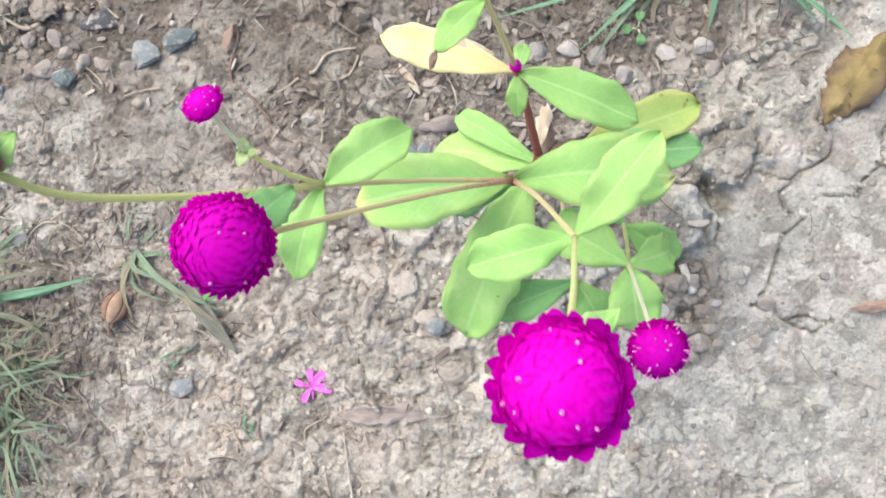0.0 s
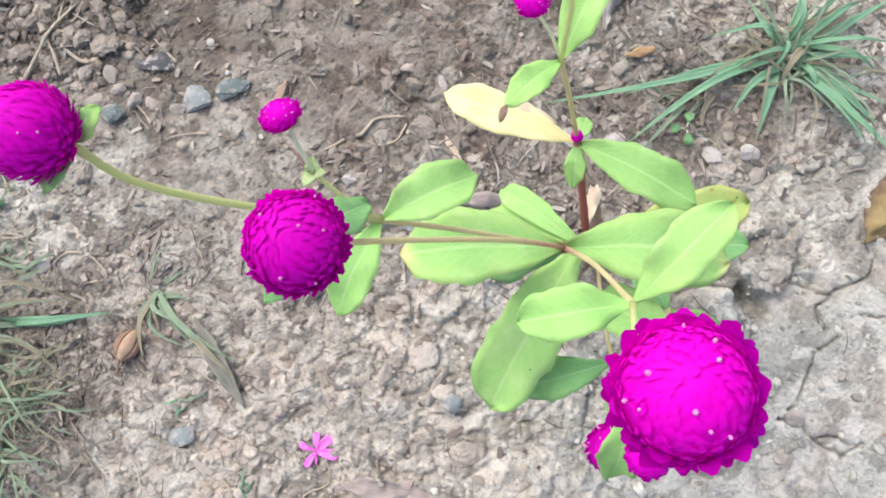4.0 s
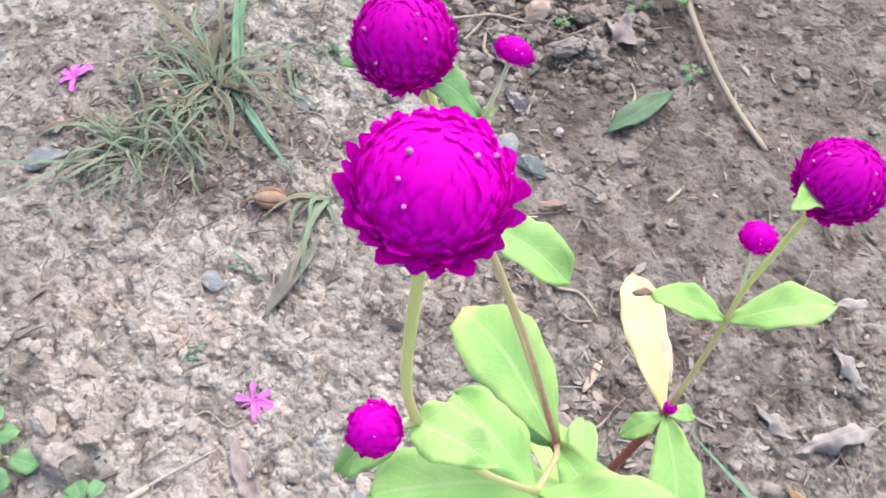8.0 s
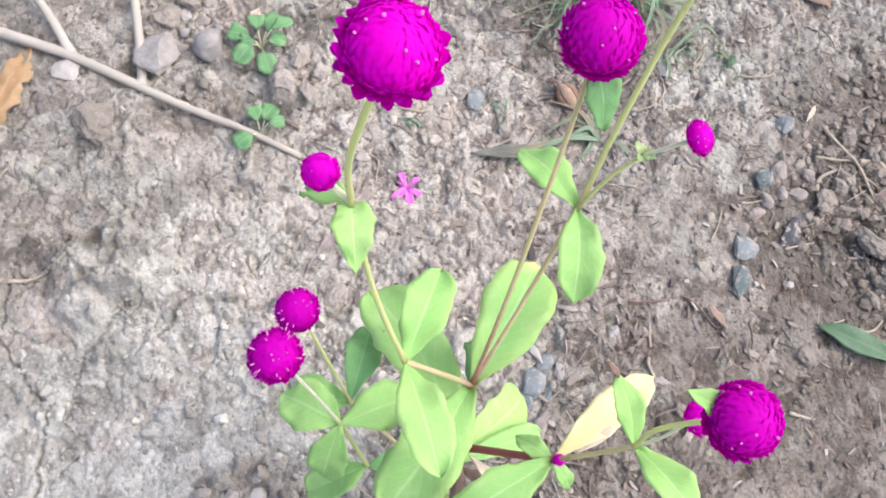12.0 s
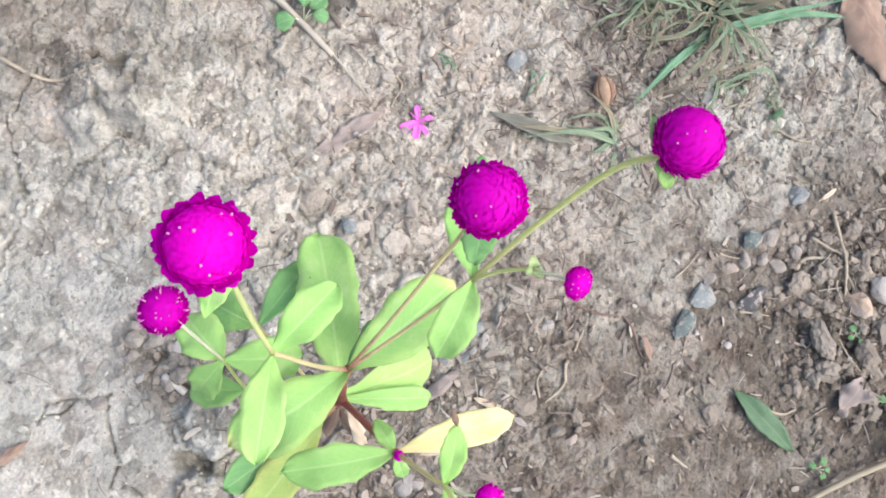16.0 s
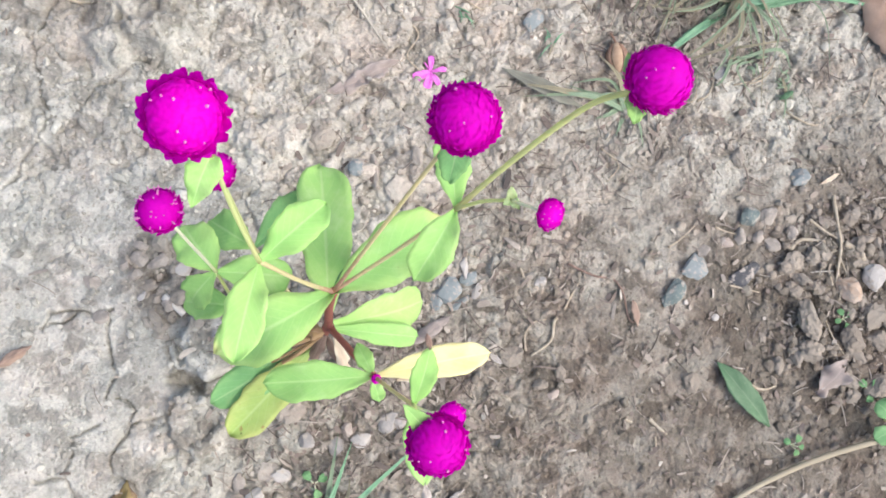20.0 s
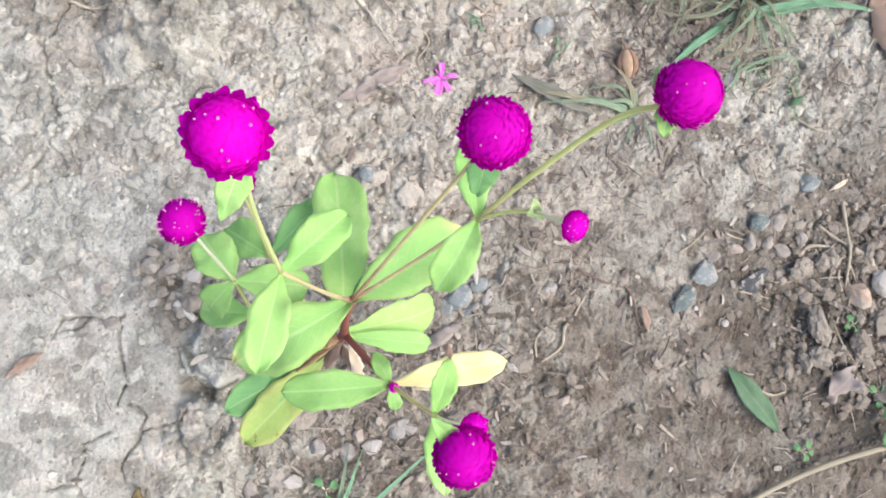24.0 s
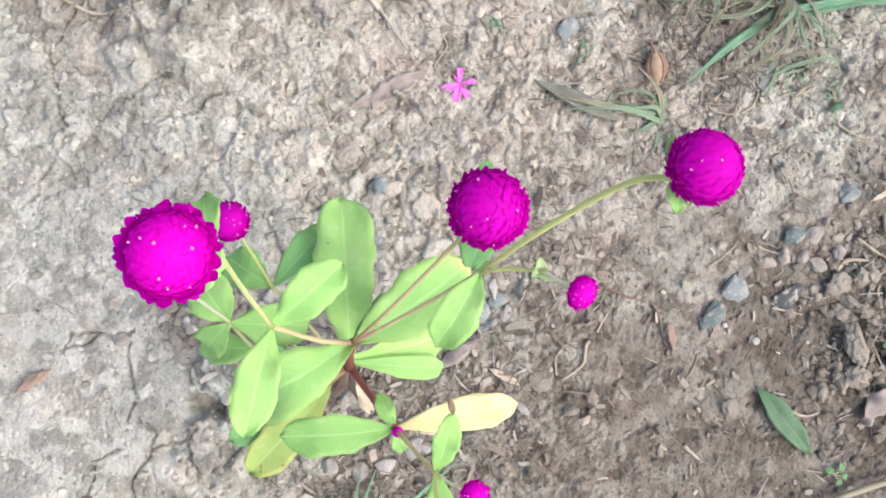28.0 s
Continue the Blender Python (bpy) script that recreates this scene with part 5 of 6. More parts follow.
S = [  # x, y, size, material, label, seed, turn, cuts
    (0.285, 0.196, (0.032, 0.027, 0.014), BLUE_STONE, "blue-grey angular stone bedded in brown soil", 1, 20, 9),
    (0.267, 0.170, (0.031, 0.025, 0.012), TEAL_STONE, "dark teal-grey flat angular stone", 2, 60, 9),
    (0.387, 0.277, (0.026, 0.020, 0.010), BLUE_STONE, "small blue-grey angular stone", 3, 10, 9),
    (0.138, 0.414, (0.030, 0.019, 0.008), BLUE_STONE, "flat grey-blue stone on crumbly soil", 4, 70, 7),
    (0.235, 0.573, (0.040, 0.024, 0.010), BLUE_STONE, "flat blue-grey stone beside grass", 5, -50, 7),
    (0.158, -0.153, (0.025, 0.017, 0.012), BLUE_STONE, "small pale blue stone on dry soil", 6, 120, 8),
    (0.063, 0.172, (0.034, 0.022, 0.010), BLUE_STONE, "grey-blue slaty stone close to the plant", 7, 50, 9),
    (0.082, 0.183, (0.020, 0.014, 0.008), BLUE_STONE, "grey-blue slaty stone close to the plant", 8, 20, 9),
    (-0.017, 0.275, (0.015, 0.014, 0.008), BLUE_STONE, "small grey-blue pebble on dry soil", 9, 0, 7),
    (-0.001, 0.272, (0.031, 0.009, 0.008), CLAY_STONE, "narrow pale stone chip on dry soil", 10, -82, 8),
    (0.034, 0.285, (0.024, 0.009, 0.006), CLAY_STONE, "narrow pale stone chip on dry soil", 11, 95, 6),
    (-0.068, 0.073, (0.030, 0.024, 0.014), PINK_STONE, "pinkish rounded clod on dry soil", 14, 30, 5),
    (-0.042, 0.216, (0.034, 0.026, 0.016), WHITE_STONE, "whitish angular stone under the leaves", 15, 10, 8),
    (-0.045, 0.300, (0.024, 0.020, 0.012), WHITE_STONE, "chalky whitish clod on dry soil", 16, 40, 7),
    (-0.052, 0.542, (0.029, 0.028, 0.026), GREY_STONE, "round grey pebble beside a seedling", 17, 0, 2),
    (-0.032, 0.540, (0.012, 0.011, 0.010), GREY_STONE, "little grey pebble on dry soil", 18, 0, 3),
    (-0.094, 0.552, (0.044, 0.040, 0.026), GREY_STONE, "angular beige stone beside the branch", 19, 20, 9),
    (-0.075, 0.585, (0.030, 0.026, 0.018), CLAY_STONE, "beige lump of soil", 20, 60, 8),
    (-0.050, 0.590, (0.022, 0.020, 0.016), CLAY_STONE, "beige lump of soil", 21, 10, 8),
    (0.010, 0.497, (0.022, 0.018, 0.014), PINK_STONE, "reddish crumbly clod on a mound of soil", 22, 30, 6),
    (-0.010, 0.480, (0.018, 0.020, 0.013), PINK_STONE, "reddish crumbly clod on a mound of soil", 100, 80, 6),
    (0.020, 0.478, (0.020, 0.016, 0.012), PINK_STONE, "reddish crumbly clod on a mound of soil", 101, 10, 6),
    (0.021, 0.260, (0.028, 0.022, 0.009), PINK_STONE, "flaky reddish clod on dry soil", 105, 40, 6),
    (-0.007, 0.272, (0.018, 0.014, 0.010), PINK_STONE, "small reddish clod on dry soil", 106, 10, 6),
    (-0.166, 0.568, (0.034, 0.024, 0.009), WHITE_STONE, "flat bluish white stone beside the branch", 102, 50, 8),
    (0.004, 0.466, (0.020, 0.015, 0.012), PINK_STONE, "reddish crumbly clod on a mound of soil", 23, 70, 6),
    (-0.160, 0.510, (0.040, 0.034, 0.016), CLAY_STONE, "pale broken clod on dry soil", 24, 10, 7),
    (0.337, 0.241, (0.022, 0.019, 0.013), TEAL_STONE, "domed grey-green stone in loose rubble", 25, 0, 5),
    (0.357, 0.242, (0.021, 0.017, 0.010), CLAY_STONE, "rounded grey-beige stone in loose rubble", 70, 20, 7),
    (0.359, 0.217, (0.017, 0.013, 0.008), CLAY_STONE, "small beige pebble on dry soil", 71, -30, 6),
    (0.346, 0.224, (0.015, 0.012, 0.008), CLAY_STONE, "small beige pebble on dry soil", 72, 60, 6),
    (0.328, 0.223, (0.011, 0.017, 0.008), CLAY_STONE, "oval beige pebble on dry soil", 26, 10, 4),
    (0.316, 0.217, (0.014, 0.014, 0.008), PINK_STONE, "oval pinkish pebble on dry soil", 27, 70, 4),
    (0.294, 0.209, (0.014, 0.011, 0.007), CLAY_STONE, "small beige pebble on dry soil", 73, 40, 5),
    (0.378, 0.226, (0.017, 0.012, 0.009), CLAY_STONE, "small beige pebble on dry soil", 28, 100, 5),
    (0.331, 0.188, (0.038, 0.019, 0.009), DARK_STONE, "dark bluish slate flake on brown soil", 29, 28, 9),
    (0.428, 0.178, (0.029, 0.022, 0.016), TAN_STONE, "orange-tan angular stone in rubble", 30, -50, 8),
    (0.456, 0.187, (0.030, 0.024, 0.017), WHITE_STONE, "whitish wedge-shaped stone in rubble", 31, 130, 8),
    (0.391, 0.149, (0.023, 0.036, 0.020), GREY_STONE, "rough pale crumbly clod in rubble", 32, 10, 6),
    (0.391, 0.120, (0.024, 0.027, 0.018), GREY_STONE, "rough pale crumbly clod in rubble", 33, 90, 6),
    (0.470, 0.150, (0.028, 0.022, 0.016), GREY_STONE, "rough grey clod in rubble", 34, 10, 6),
    (0.440, 0.215, (0.022, 0.018, 0.014), CLAY_STONE, "brownish clod in rubble", 35, 70, 6),
    (0.478, 0.212, (0.030, 0.024, 0.018), CLAY_STONE, "brownish clod in rubble", 36, 45, 6),
    (0.500, 0.175, (0.026, 0.024, 0.018), CLAY_STONE, "brownish clod in rubble", 37, 15, 6),
    (0.520, 0.215, (0.028, 0.020, 0.016), GREY_STONE, "brownish clod in rubble", 38, 15, 6),
    (0.432, 0.132, (0.024, 0.026, 0.017), GREY_STONE, "rough grey clod in rubble", 39, 15, 6),
    (0.450, 0.152, (0.028, 0.021, 0.016), GREY_STONE, "rough grey clod in rubble", 74, 40, 6),
    (0.455, 0.131, (0.024, 0.024, 0.016), CLAY_STONE, "brownish clod in rubble", 75, 70, 6),
    (0.456, 0.090, (0.028, 0.022, 0.014), GREY_STONE, "rough grey clod in rubble", 76, 20, 6),
    (0.377, 0.199, (0.026, 0.026, 0.017), CLAY_STONE, "tan broken clod in rubble", 77, 35, 6),
    (0.396, 0.208, (0.020, 0.016, 0.012), CLAY_STONE, "small tan clod in rubble", 78, 80, 6),
    (-0.194, 0.194, (0.016, 0.014, 0.010), CLAY_STONE, "pale clay pebble beside a hollow", 80, 20, 6),
    (-0.179, 0.192, (0.020, 0.015, 0.011), CLAY_STONE, "pale clay pebble beside a hollow", 81, 50, 6),
    (-0.196, 0.181, (0.012, 0.013, 0.009), CLAY_STONE, "pale clay pebble beside a hollow", 82, 80, 6),
    (-0.158, 0.186, (0.015, 0.013, 0.010), WHITE_STONE, "whitish pebble beside a hollow", 83, 10, 6),
    (-0.169, 0.157, (0.014, 0.012, 0.009), CLAY_STONE, "pale clay pebble beside a stub", 84, 30, 6),
    (-0.190, 0.164, (0.010, 0.009, 0.007), WHITE_STONE, "whitish chip on clay", 85, 60, 7),
    (-0.155, 0.199, (0.010, 0.009, 0.007), WHITE_STONE, "whitish chip on clay", 86, 0, 7),
    (-0.231, 0.175, (0.019, 0.013, 0.006), CLAY_STONE, "flat pale clay chip", 87, -30, 7),
    (0.144, 0.180, (0.012, 0.010, 0.006), WHITE_STONE, "whitish chip on brown soil", 88, 20, 7),
    (0.118, 0.214, (0.020, 0.008, 0.006), CLAY_STONE, "narrow beige chip on brown soil", 89, -35, 7),
    (0.076, 0.193, (0.022, 0.008, 0.006), WHITE_STONE, "narrow whitish chip close to the plant", 90, 100, 7),
    (0.072, 0.160, (0.026, 0.009, 0.006), BLUE_STONE, "thin grey-blue slate shard close to the plant", 103, 35, 9),
    (0.088, 0.172, (0.022, 0.008, 0.005), GREY_STONE, "thin grey slate shard close to the plant", 104, 70, 9),
    (0.054, 0.163, (0.020, 0.015, 0.007), BLUE_STONE, "grey-blue slaty stone close to the plant", 91, 70, 9),
    (-0.021, 0.054, (0.012, 0.011, 0.008), PINK_STONE, "pinkish pebble in litter", 92, 20, 6),
    (0.014, 0.059, (0.022, 0.017, 0.012), GREY_STONE, "grey pebble in litter, half bedded", 93, 40, 5),
    (-0.009, 0.045, (0.020, 0.014, 0.010), WHITE_STONE, "whitish chip in litter", 94, 10, 7),
    (-0.076, 0.016, (0.018, 0.015, 0.011), WHITE_STONE, "whitish pebble beside grass", 95, 0, 6),
    (-0.096, 0.001, (0.016, 0.014, 0.010), WHITE_STONE, "whitish pebble beside grass", 96, 30, 6),
    (-0.109, 0.011, (0.018, 0.012, 0.009), CLAY_STONE, "pale pebble beside grass", 97, 70, 6),
    (0.119, 0.116, (0.024, 0.018, 0.010), CLAY_STONE, "brownish clod bedded in soil", 98, 15, 6),
    (0.156, 0.083, (0.012, 0.010, 0.007), PINK_STONE, "small pinkish pebble on brown soil", 99, 15, 5),
    (0.576, 0.139, (0.030, 0.022, 0.014), WHITE_STONE, "bluish white stone chip on dry soil", 40, 15, 8),
    (0.312, 0.372, (0.020, 0.015, 0.009), WHITE_STONE, "small whitish stone on dry soil", 41, 15, 7),
    (0.276, 0.163, (0.006, 0.006, 0.005), WHITE_STONE, "bright little pebble between stones", 42, 15, 5),
    (0.305, 0.150, (0.008, 0.007, 0.005), WHITE_STONE, "small whitish pebble on dry soil", 43, 0, 5),
    (-0.222, 0.147, (0.014, 0.012, 0.007), CLAY_STONE, "pale pebble on clay, half bedded", 44, 0, 5),
    (-0.193, 0.205, (0.013, 0.010, 0.008), CLAY_STONE, "pale pebble on clay, half bedded", 45, 0, 5),
    (-0.205, 0.190, (0.011, 0.009, 0.007), CLAY_STONE, "pale pebble on clay, half bedded", 46, 50, 5),
    (-0.180, 0.182, (0.012, 0.010, 0.008), CLAY_STONE, "pale pebble on clay, half bedded", 47, 90, 5),
    (-0.030, 0.040, (0.018, 0.014, 0.010), GREY_STONE, "grey pebble in litter, half bedded", 48, 90, 6),
    (0.020, 0.060, (0.017, 0.015, 0.010), GREY_STONE, "grey pebble in litter, half bedded", 49, 30, 6),
    (-0.055, 0.045, (0.020, 0.014, 0.010), GREY_STONE, "grey pebble in litter, half bedded", 50, 30, 6),
    (-0.085, 0.020, (0.020, 0.018, 0.012), PINK_STONE, "beige clod in litter", 51, 30, 6),
    (-0.048, 0.571, (0.015, 0.012, 0.010), CLAY_STONE, "small beige pebble in a little heap", 60, 10, 4),
    (-0.066, 0.566, (0.013, 0.012, 0.009), GREY_STONE, "small grey pebble in a little heap", 61, 50, 4),
    (-0.060, 0.582, (0.015, 0.013, 0.010), WHITE_STONE, "small whitish pebble in a little heap", 62, 80, 5),
    (-0.040, 0.558, (0.010, 0.009, 0.008), GREY_STONE, "small grey pebble in a little heap", 63, 30, 4),
    (-0.073, 0.553, (0.012, 0.010, 0.008), CLAY_STONE, "small beige pebble in a little heap", 64, 120, 5),
    (-0.036, 0.585, (0.014, 0.011, 0.009), CLAY_STONE, "small beige pebble in a little heap", 65, 140, 5),
]
for x, y, size, mat, label, seed, turn, cuts in S:
    if "clod" in label or "lump" in label:
        mat = CLOD_PINK if mat == PINK_STONE else CLOD_PALE if "clay" in label else CLOD
    stone("pebble" if size[0] < 0.016 else "clod" if "clod" in label or "lump of soil" in label else "stone", x, y, size, mat, label, seed, turn, 0.46 if "clay lump" in label else 0.32, cuts, "pebble" if size[0] < 0.016 else "stone", tilt=(random.Random(seed).uniform(-9, 9), random.Random(seed + 1).uniform(-9, 9)),
          rough="clod" in label or "lump" in label)

# bleached stub of a stalk
stub = new("stalk_stub", tube("stalk_stub", [(-0.011, 0, 0), (0, 0.0005, 0.0008), (0.011, 0, 0)], 0.0032, 0.0030, STUB, n=8, sides=10, wobble=0.3))
stub.matrix_world = pose(-0.1645, 0.1565, hgt(-0.1645, 0.1565) + 0.002, 0, 0, -41)
tagged(stub, "short bleached whitish stalk stub on clay", "stalk stub")

# bare branch with its side twig, and a second twig
branch = tagged(new("fallen_branch"), "bare pale brown branch lying on the soil", "branch")


def along(points, lift):
    return [(x, y, hgt(x, y) + lift + z) for x, y, z in points]


part("limb", tube("limb", along([(-0.262, 0.676, 0.004), (-0.204, 0.618, 0.004), (-0.161, 0.578, 0.004), (-0.117, 0.524, 0.004), (-0.086, 0.491, 0.003), (-0.055, 0.458, 0.002), (-0.022, 0.422, -0.001)], 0.003),
                  0.0050, 0.0026, BARK, n=36, sides=10, wobble=0.30), branch)
part("side_twig", tube("side_twig", along([(-0.118, 0.527, 0.003), (-0.112, 0.545, 0.008), (-0.097, 0.592, 0.012), (-0.083, 0.650, 0.014), (-0.069, 0.699, 0.014), (-0.058, 0.780, 0.010)], 0.003),
                       0.0042, 0.0030, BARK, n=30, sides=8, knob=0.2, wobble=0.3), branch, "upright side twig")
part("side_twig", tube("side_twig", along([(-0.158, 0.576, 0.003), (-0.162, 0.612, 0.008), (-0.168, 0.640, 0.012), (-0.176, 0.685, 0.012)], 0.003), 0.0042, 0.0030, BARK, n=18, knob=0.2, wobble=0.3), branch)
part("side_twig", tube("side_twig", along([(-0.026, 0.428, 0.0), (-0.010, 0.405, 0.002), (0.008, 0.380, 0.0)], 0.002), 0.0012, 0.0006, BARK, n=8, wobble=0.25), branch)
twig = tagged(new("twig"), "thin bare tan twig arching over brown soil", "twig")
part("limb", tube("limb", along([(0.300, -0.022, 0.0), (0.345, 0.004, 0.007), (0.390, 0.024, 0.010), (0.440, 0.039, 0.012), (0.490, 0.050, 0.012), (0.560, 0.060, 0.0)], 0.002),
                  0.0022, 0.0034, BARK_TAN, n=26, sides=8, wobble=0.2), twig)


def small_twig(points, r0, label="thin dry rootlet on the soil", mat=None):
    line = along([(x, y, 0.001) for x, y in points], 0.0008)
    return tagged(new("rootlet", tube("rootlet", line, r0, r0 * 0.5, mat or LEAF_STRAW, n=18, sides=5, wobble=0.3)), label, "rootlet")


small_twig([(-0.285, 0.425), (-0.262, 0.411), (-0.244, 0.407), (-0.221, 0.410), (-0.208, 0.414)], 0.0018, "pale dry stalk lying by a hollow", ROOT)
small_twig([(0.02, 0.41), (0.035, 0.395), (0.025, 0.375), (0.038, 0.36)], 0.0009)
small_twig([(0.07, 0.43), (0.09, 0.42), (0.10, 0.43), (0.095, 0.45)], 0.0008)
small_twig([(0.377, 0.341), (0.400, 0.328), (0.424, 0.335), (0.453, 0.349), (0.462, 0.379), (0.474, 0.384)], 0.0010)
small_twig([(0.336, 0.363), (0.355, 0.370), (0.372, 0.393)], 0.0009)
small_twig([(0.200, 0.30), (0.215, 0.285), (0.205, 0.27)], 0.0008)
small_twig([(0.02, 0.20), (0.05, 0.21), (0.09, 0.20)], 0.0008)
small_twig([(-0.31, 0.50), (-0.27, 0.485), (-0.235, 0.50)], 0.0010)
small_twig([(0.420, 0.263), (0.421, 0.235), (0.420, 0.214), (0.417, 0.183)], 0.0022, "upright pale dead root in rubble", ROOT)
small_twig([(0.395, 0.240), (0.409, 0.229), (0.420, 0.222)], 0.0018, mat=ROOT)
small_twig([(0.375, 0.211), (0.386, 0.221), (0.408, 0.219), (0.418, 0.211)], 0.0022, mat=ROOT)
small_twig([(0.427, 0.218), (0.442, 0.209), (0.446, 0.196)], 0.0040, "thick pale curled root piece", ROOT)
small_twig([(0.417, 0.212), (0.408, 0.205), (0.400, 0.190)], 0.0016, mat=ROOT)
small_twig([(0.418, 0.206), (0.411, 0.195), (0.412, 0.180)], 0.0016, mat=ROOT)
small_twig([(0.421, 0.206), (0.425, 0.195), (0.428, 0.184)], 0.0015, mat=ROOT)
small_twig([(0.418, 0.199), (0.421, 0.181), (0.419, 0.167)], 0.0010, mat=ROOT)
small_twig([(0.159, 0.149), (0.156, 0.145), (0.154, 0.130), (0.144, 0.121), (0.136, 0.116)], 0.0017, mat=ROOT)
small_twig([(0.131, 0.120), (0.131, 0.135), (0.139, 0.145), (0.150, 0.147)], 0.0010)
small_twig([(0.169, 0.196), (0.182, 0.190), (0.194, 0.185), (0.210, 0.183), (0.218, 0.170), (0.223, 0.151), (0.228, 0.145), (0.233, 0.153)], 0.0013, "thin rusty fibre on brown soil", RUST)
small_twig([(0.126, 0.192), (0.136, 0.167)], 0.0010)
small_twig([(0.166, 0.156), (0.172, 0.168), (0.179, 0.180)], 0.0012)
small_twig([(0.330, 0.093), (0.349, 0.086), (0.363, 0.089)], 0.0016, mat=ROOT)
small_twig([(0.243, 0.061), (0.251, 0.053), (0.259, 0.047)], 0.0019, mat=ROOT)
small_twig([(0.221, 0.061), (0.227, 0.057)], 0.0022, "short pale stalk piece on brown soil", ROOT)
small_twig([(0.248, 0.045), (0.249, 0.032)], 0.0012)
small_twig([(0.325, 0.362), (0.345, 0.368), (0.358, 0.377), (0.372, 0.394)], 0.0009, mat=ROOT)
small_twig([(0.290, 0.346), (0.300, 0.352), (0.306, 0.366), (0.303, 0.380)], 0.0012, mat=ROOT)
small_twig([(0.305, 0.231), (0.314, 0.228), (0.326, 0.225)], 0.0011)
small_twig([(0.26, 0.212), (0.272, 0.22), (0.285, 0.232)], 0.0011)
small_twig([(0.318, 0.179), (0.332, 0.176), (0.347, 0.173)], 0.0011)
small_twig([(0.409, 0.149), (0.414, 0.131), (0.423, 0.118)], 0.0011)
small_twig([(0.275, 0.365), (0.262, 0.350), (0.285, 0.345), (0.29, 0.37)], 0.0010)


def blossom(x, y, turn, seed):
    """A fallen pink floret: a few narrow petals joined at a throat."""
    r = random.Random(seed)
    ob = tagged(new("fallen_blossom"), "small fallen bright pink blossom on the soil", "blossom", "fallen blossoms")
    ob.location = (x, y, hgt(x, y) + 0.0015)
    for k, (turned, ln, wide) in enumerate(((-70, 0.017, 0.0085), (-25, 0.015, 0.0075), (30, 0.013, 0.0050), (95, 0.013, 0.0045), (165, 0.014, 0.0055))):
        a = radians(turn + turned + r.uniform(-8, 8))
        ln *= r.uniform(0.9, 1.1)
        tip = (math.cos(a) * ln, math.sin(a) * ln, 0.001 + r.uniform(0, 0.005))
        part("petal", blade("petal", (0, 0, 0.001), tip, wide, PETAL, arch=0.16, fold=0.45, full=0.8, blunt=0.9, n=12, m=6, seed=seed + k, wave=0.12, neck=0.2), ob)
    part("throat", tube("throat", [(0, 0, 0), (-0.003, 0.004, 0.003), (-0.006, 0.008, 0.003)], 0.0013, 0.0006, PETAL, n=6), ob)


blossom(0.046, 0.362, -80, 3)
blossom(0.318, 0.577, 30, 8)


POD_PALE = plain("pale_husk", (0.32, 0.21, 0.14), (0.45, 0.33, 0.225), 160.0)


def seed_pod(x, y, turn):
    ob = tagged(new("seed_pod"), "brown split seed pod lying on the soil", "seed pod")
    ob.matrix_world = pose(x, y, hgt(x, y) + 0.006, 0, -12, turn)
    for k in range(5):
        a = k * 72
        verts, faces, uvs = [], [], []
        for i in range(11):
            t = i / 10
            rr = 0.0095 * math.sin(math.pi * (0.06 + 0.86 * t)) ** 0.8
            for j in range(7):
                b = radians(a - 34 + 68 * j / 6)
                puff = rr * (1 + 0.10 * math.cos((j / 6 - 0.5) * math.pi))
                verts.append((-0.013 + 0.026 * t, puff * math.cos(b), puff * math.sin(b) * 0.85))
        n = len(verts)
        verts += [(px, py * 0.9, pz * 0.9) for px, py, pz in verts]
        for i in range(10):
            for j in range(6):
                q = i * 7 + j
                faces += [(q, q + 1, q + 8, q + 7), (n + q + 7, n + q + 8, n + q + 1, n + q)]
        rim = list(range(7)) + [i * 7 + 6 for i in range(1, 11)] + [70 + j for j in range(5, -1, -1)] + [i * 7 for i in range(9, 0, -1)]
        faces += [(j, i, n + i, n + j) for i, j in zip(rim, rim[1:] + rim[:1])]
        part("husk", mesh_from("husk", verts, faces, POD if k != 1 else POD_PALE), ob, "split pale husk" if k == 1 else "")
    part("stalk", tube("stalk", [(0.012, 0, 0), (0.017, 0.001, -0.001), (0.022, 0.003, -0.003)], 0.0012, 0.0008, POD, n=6), ob)


seed_pod(0.213, 0.381, 100)


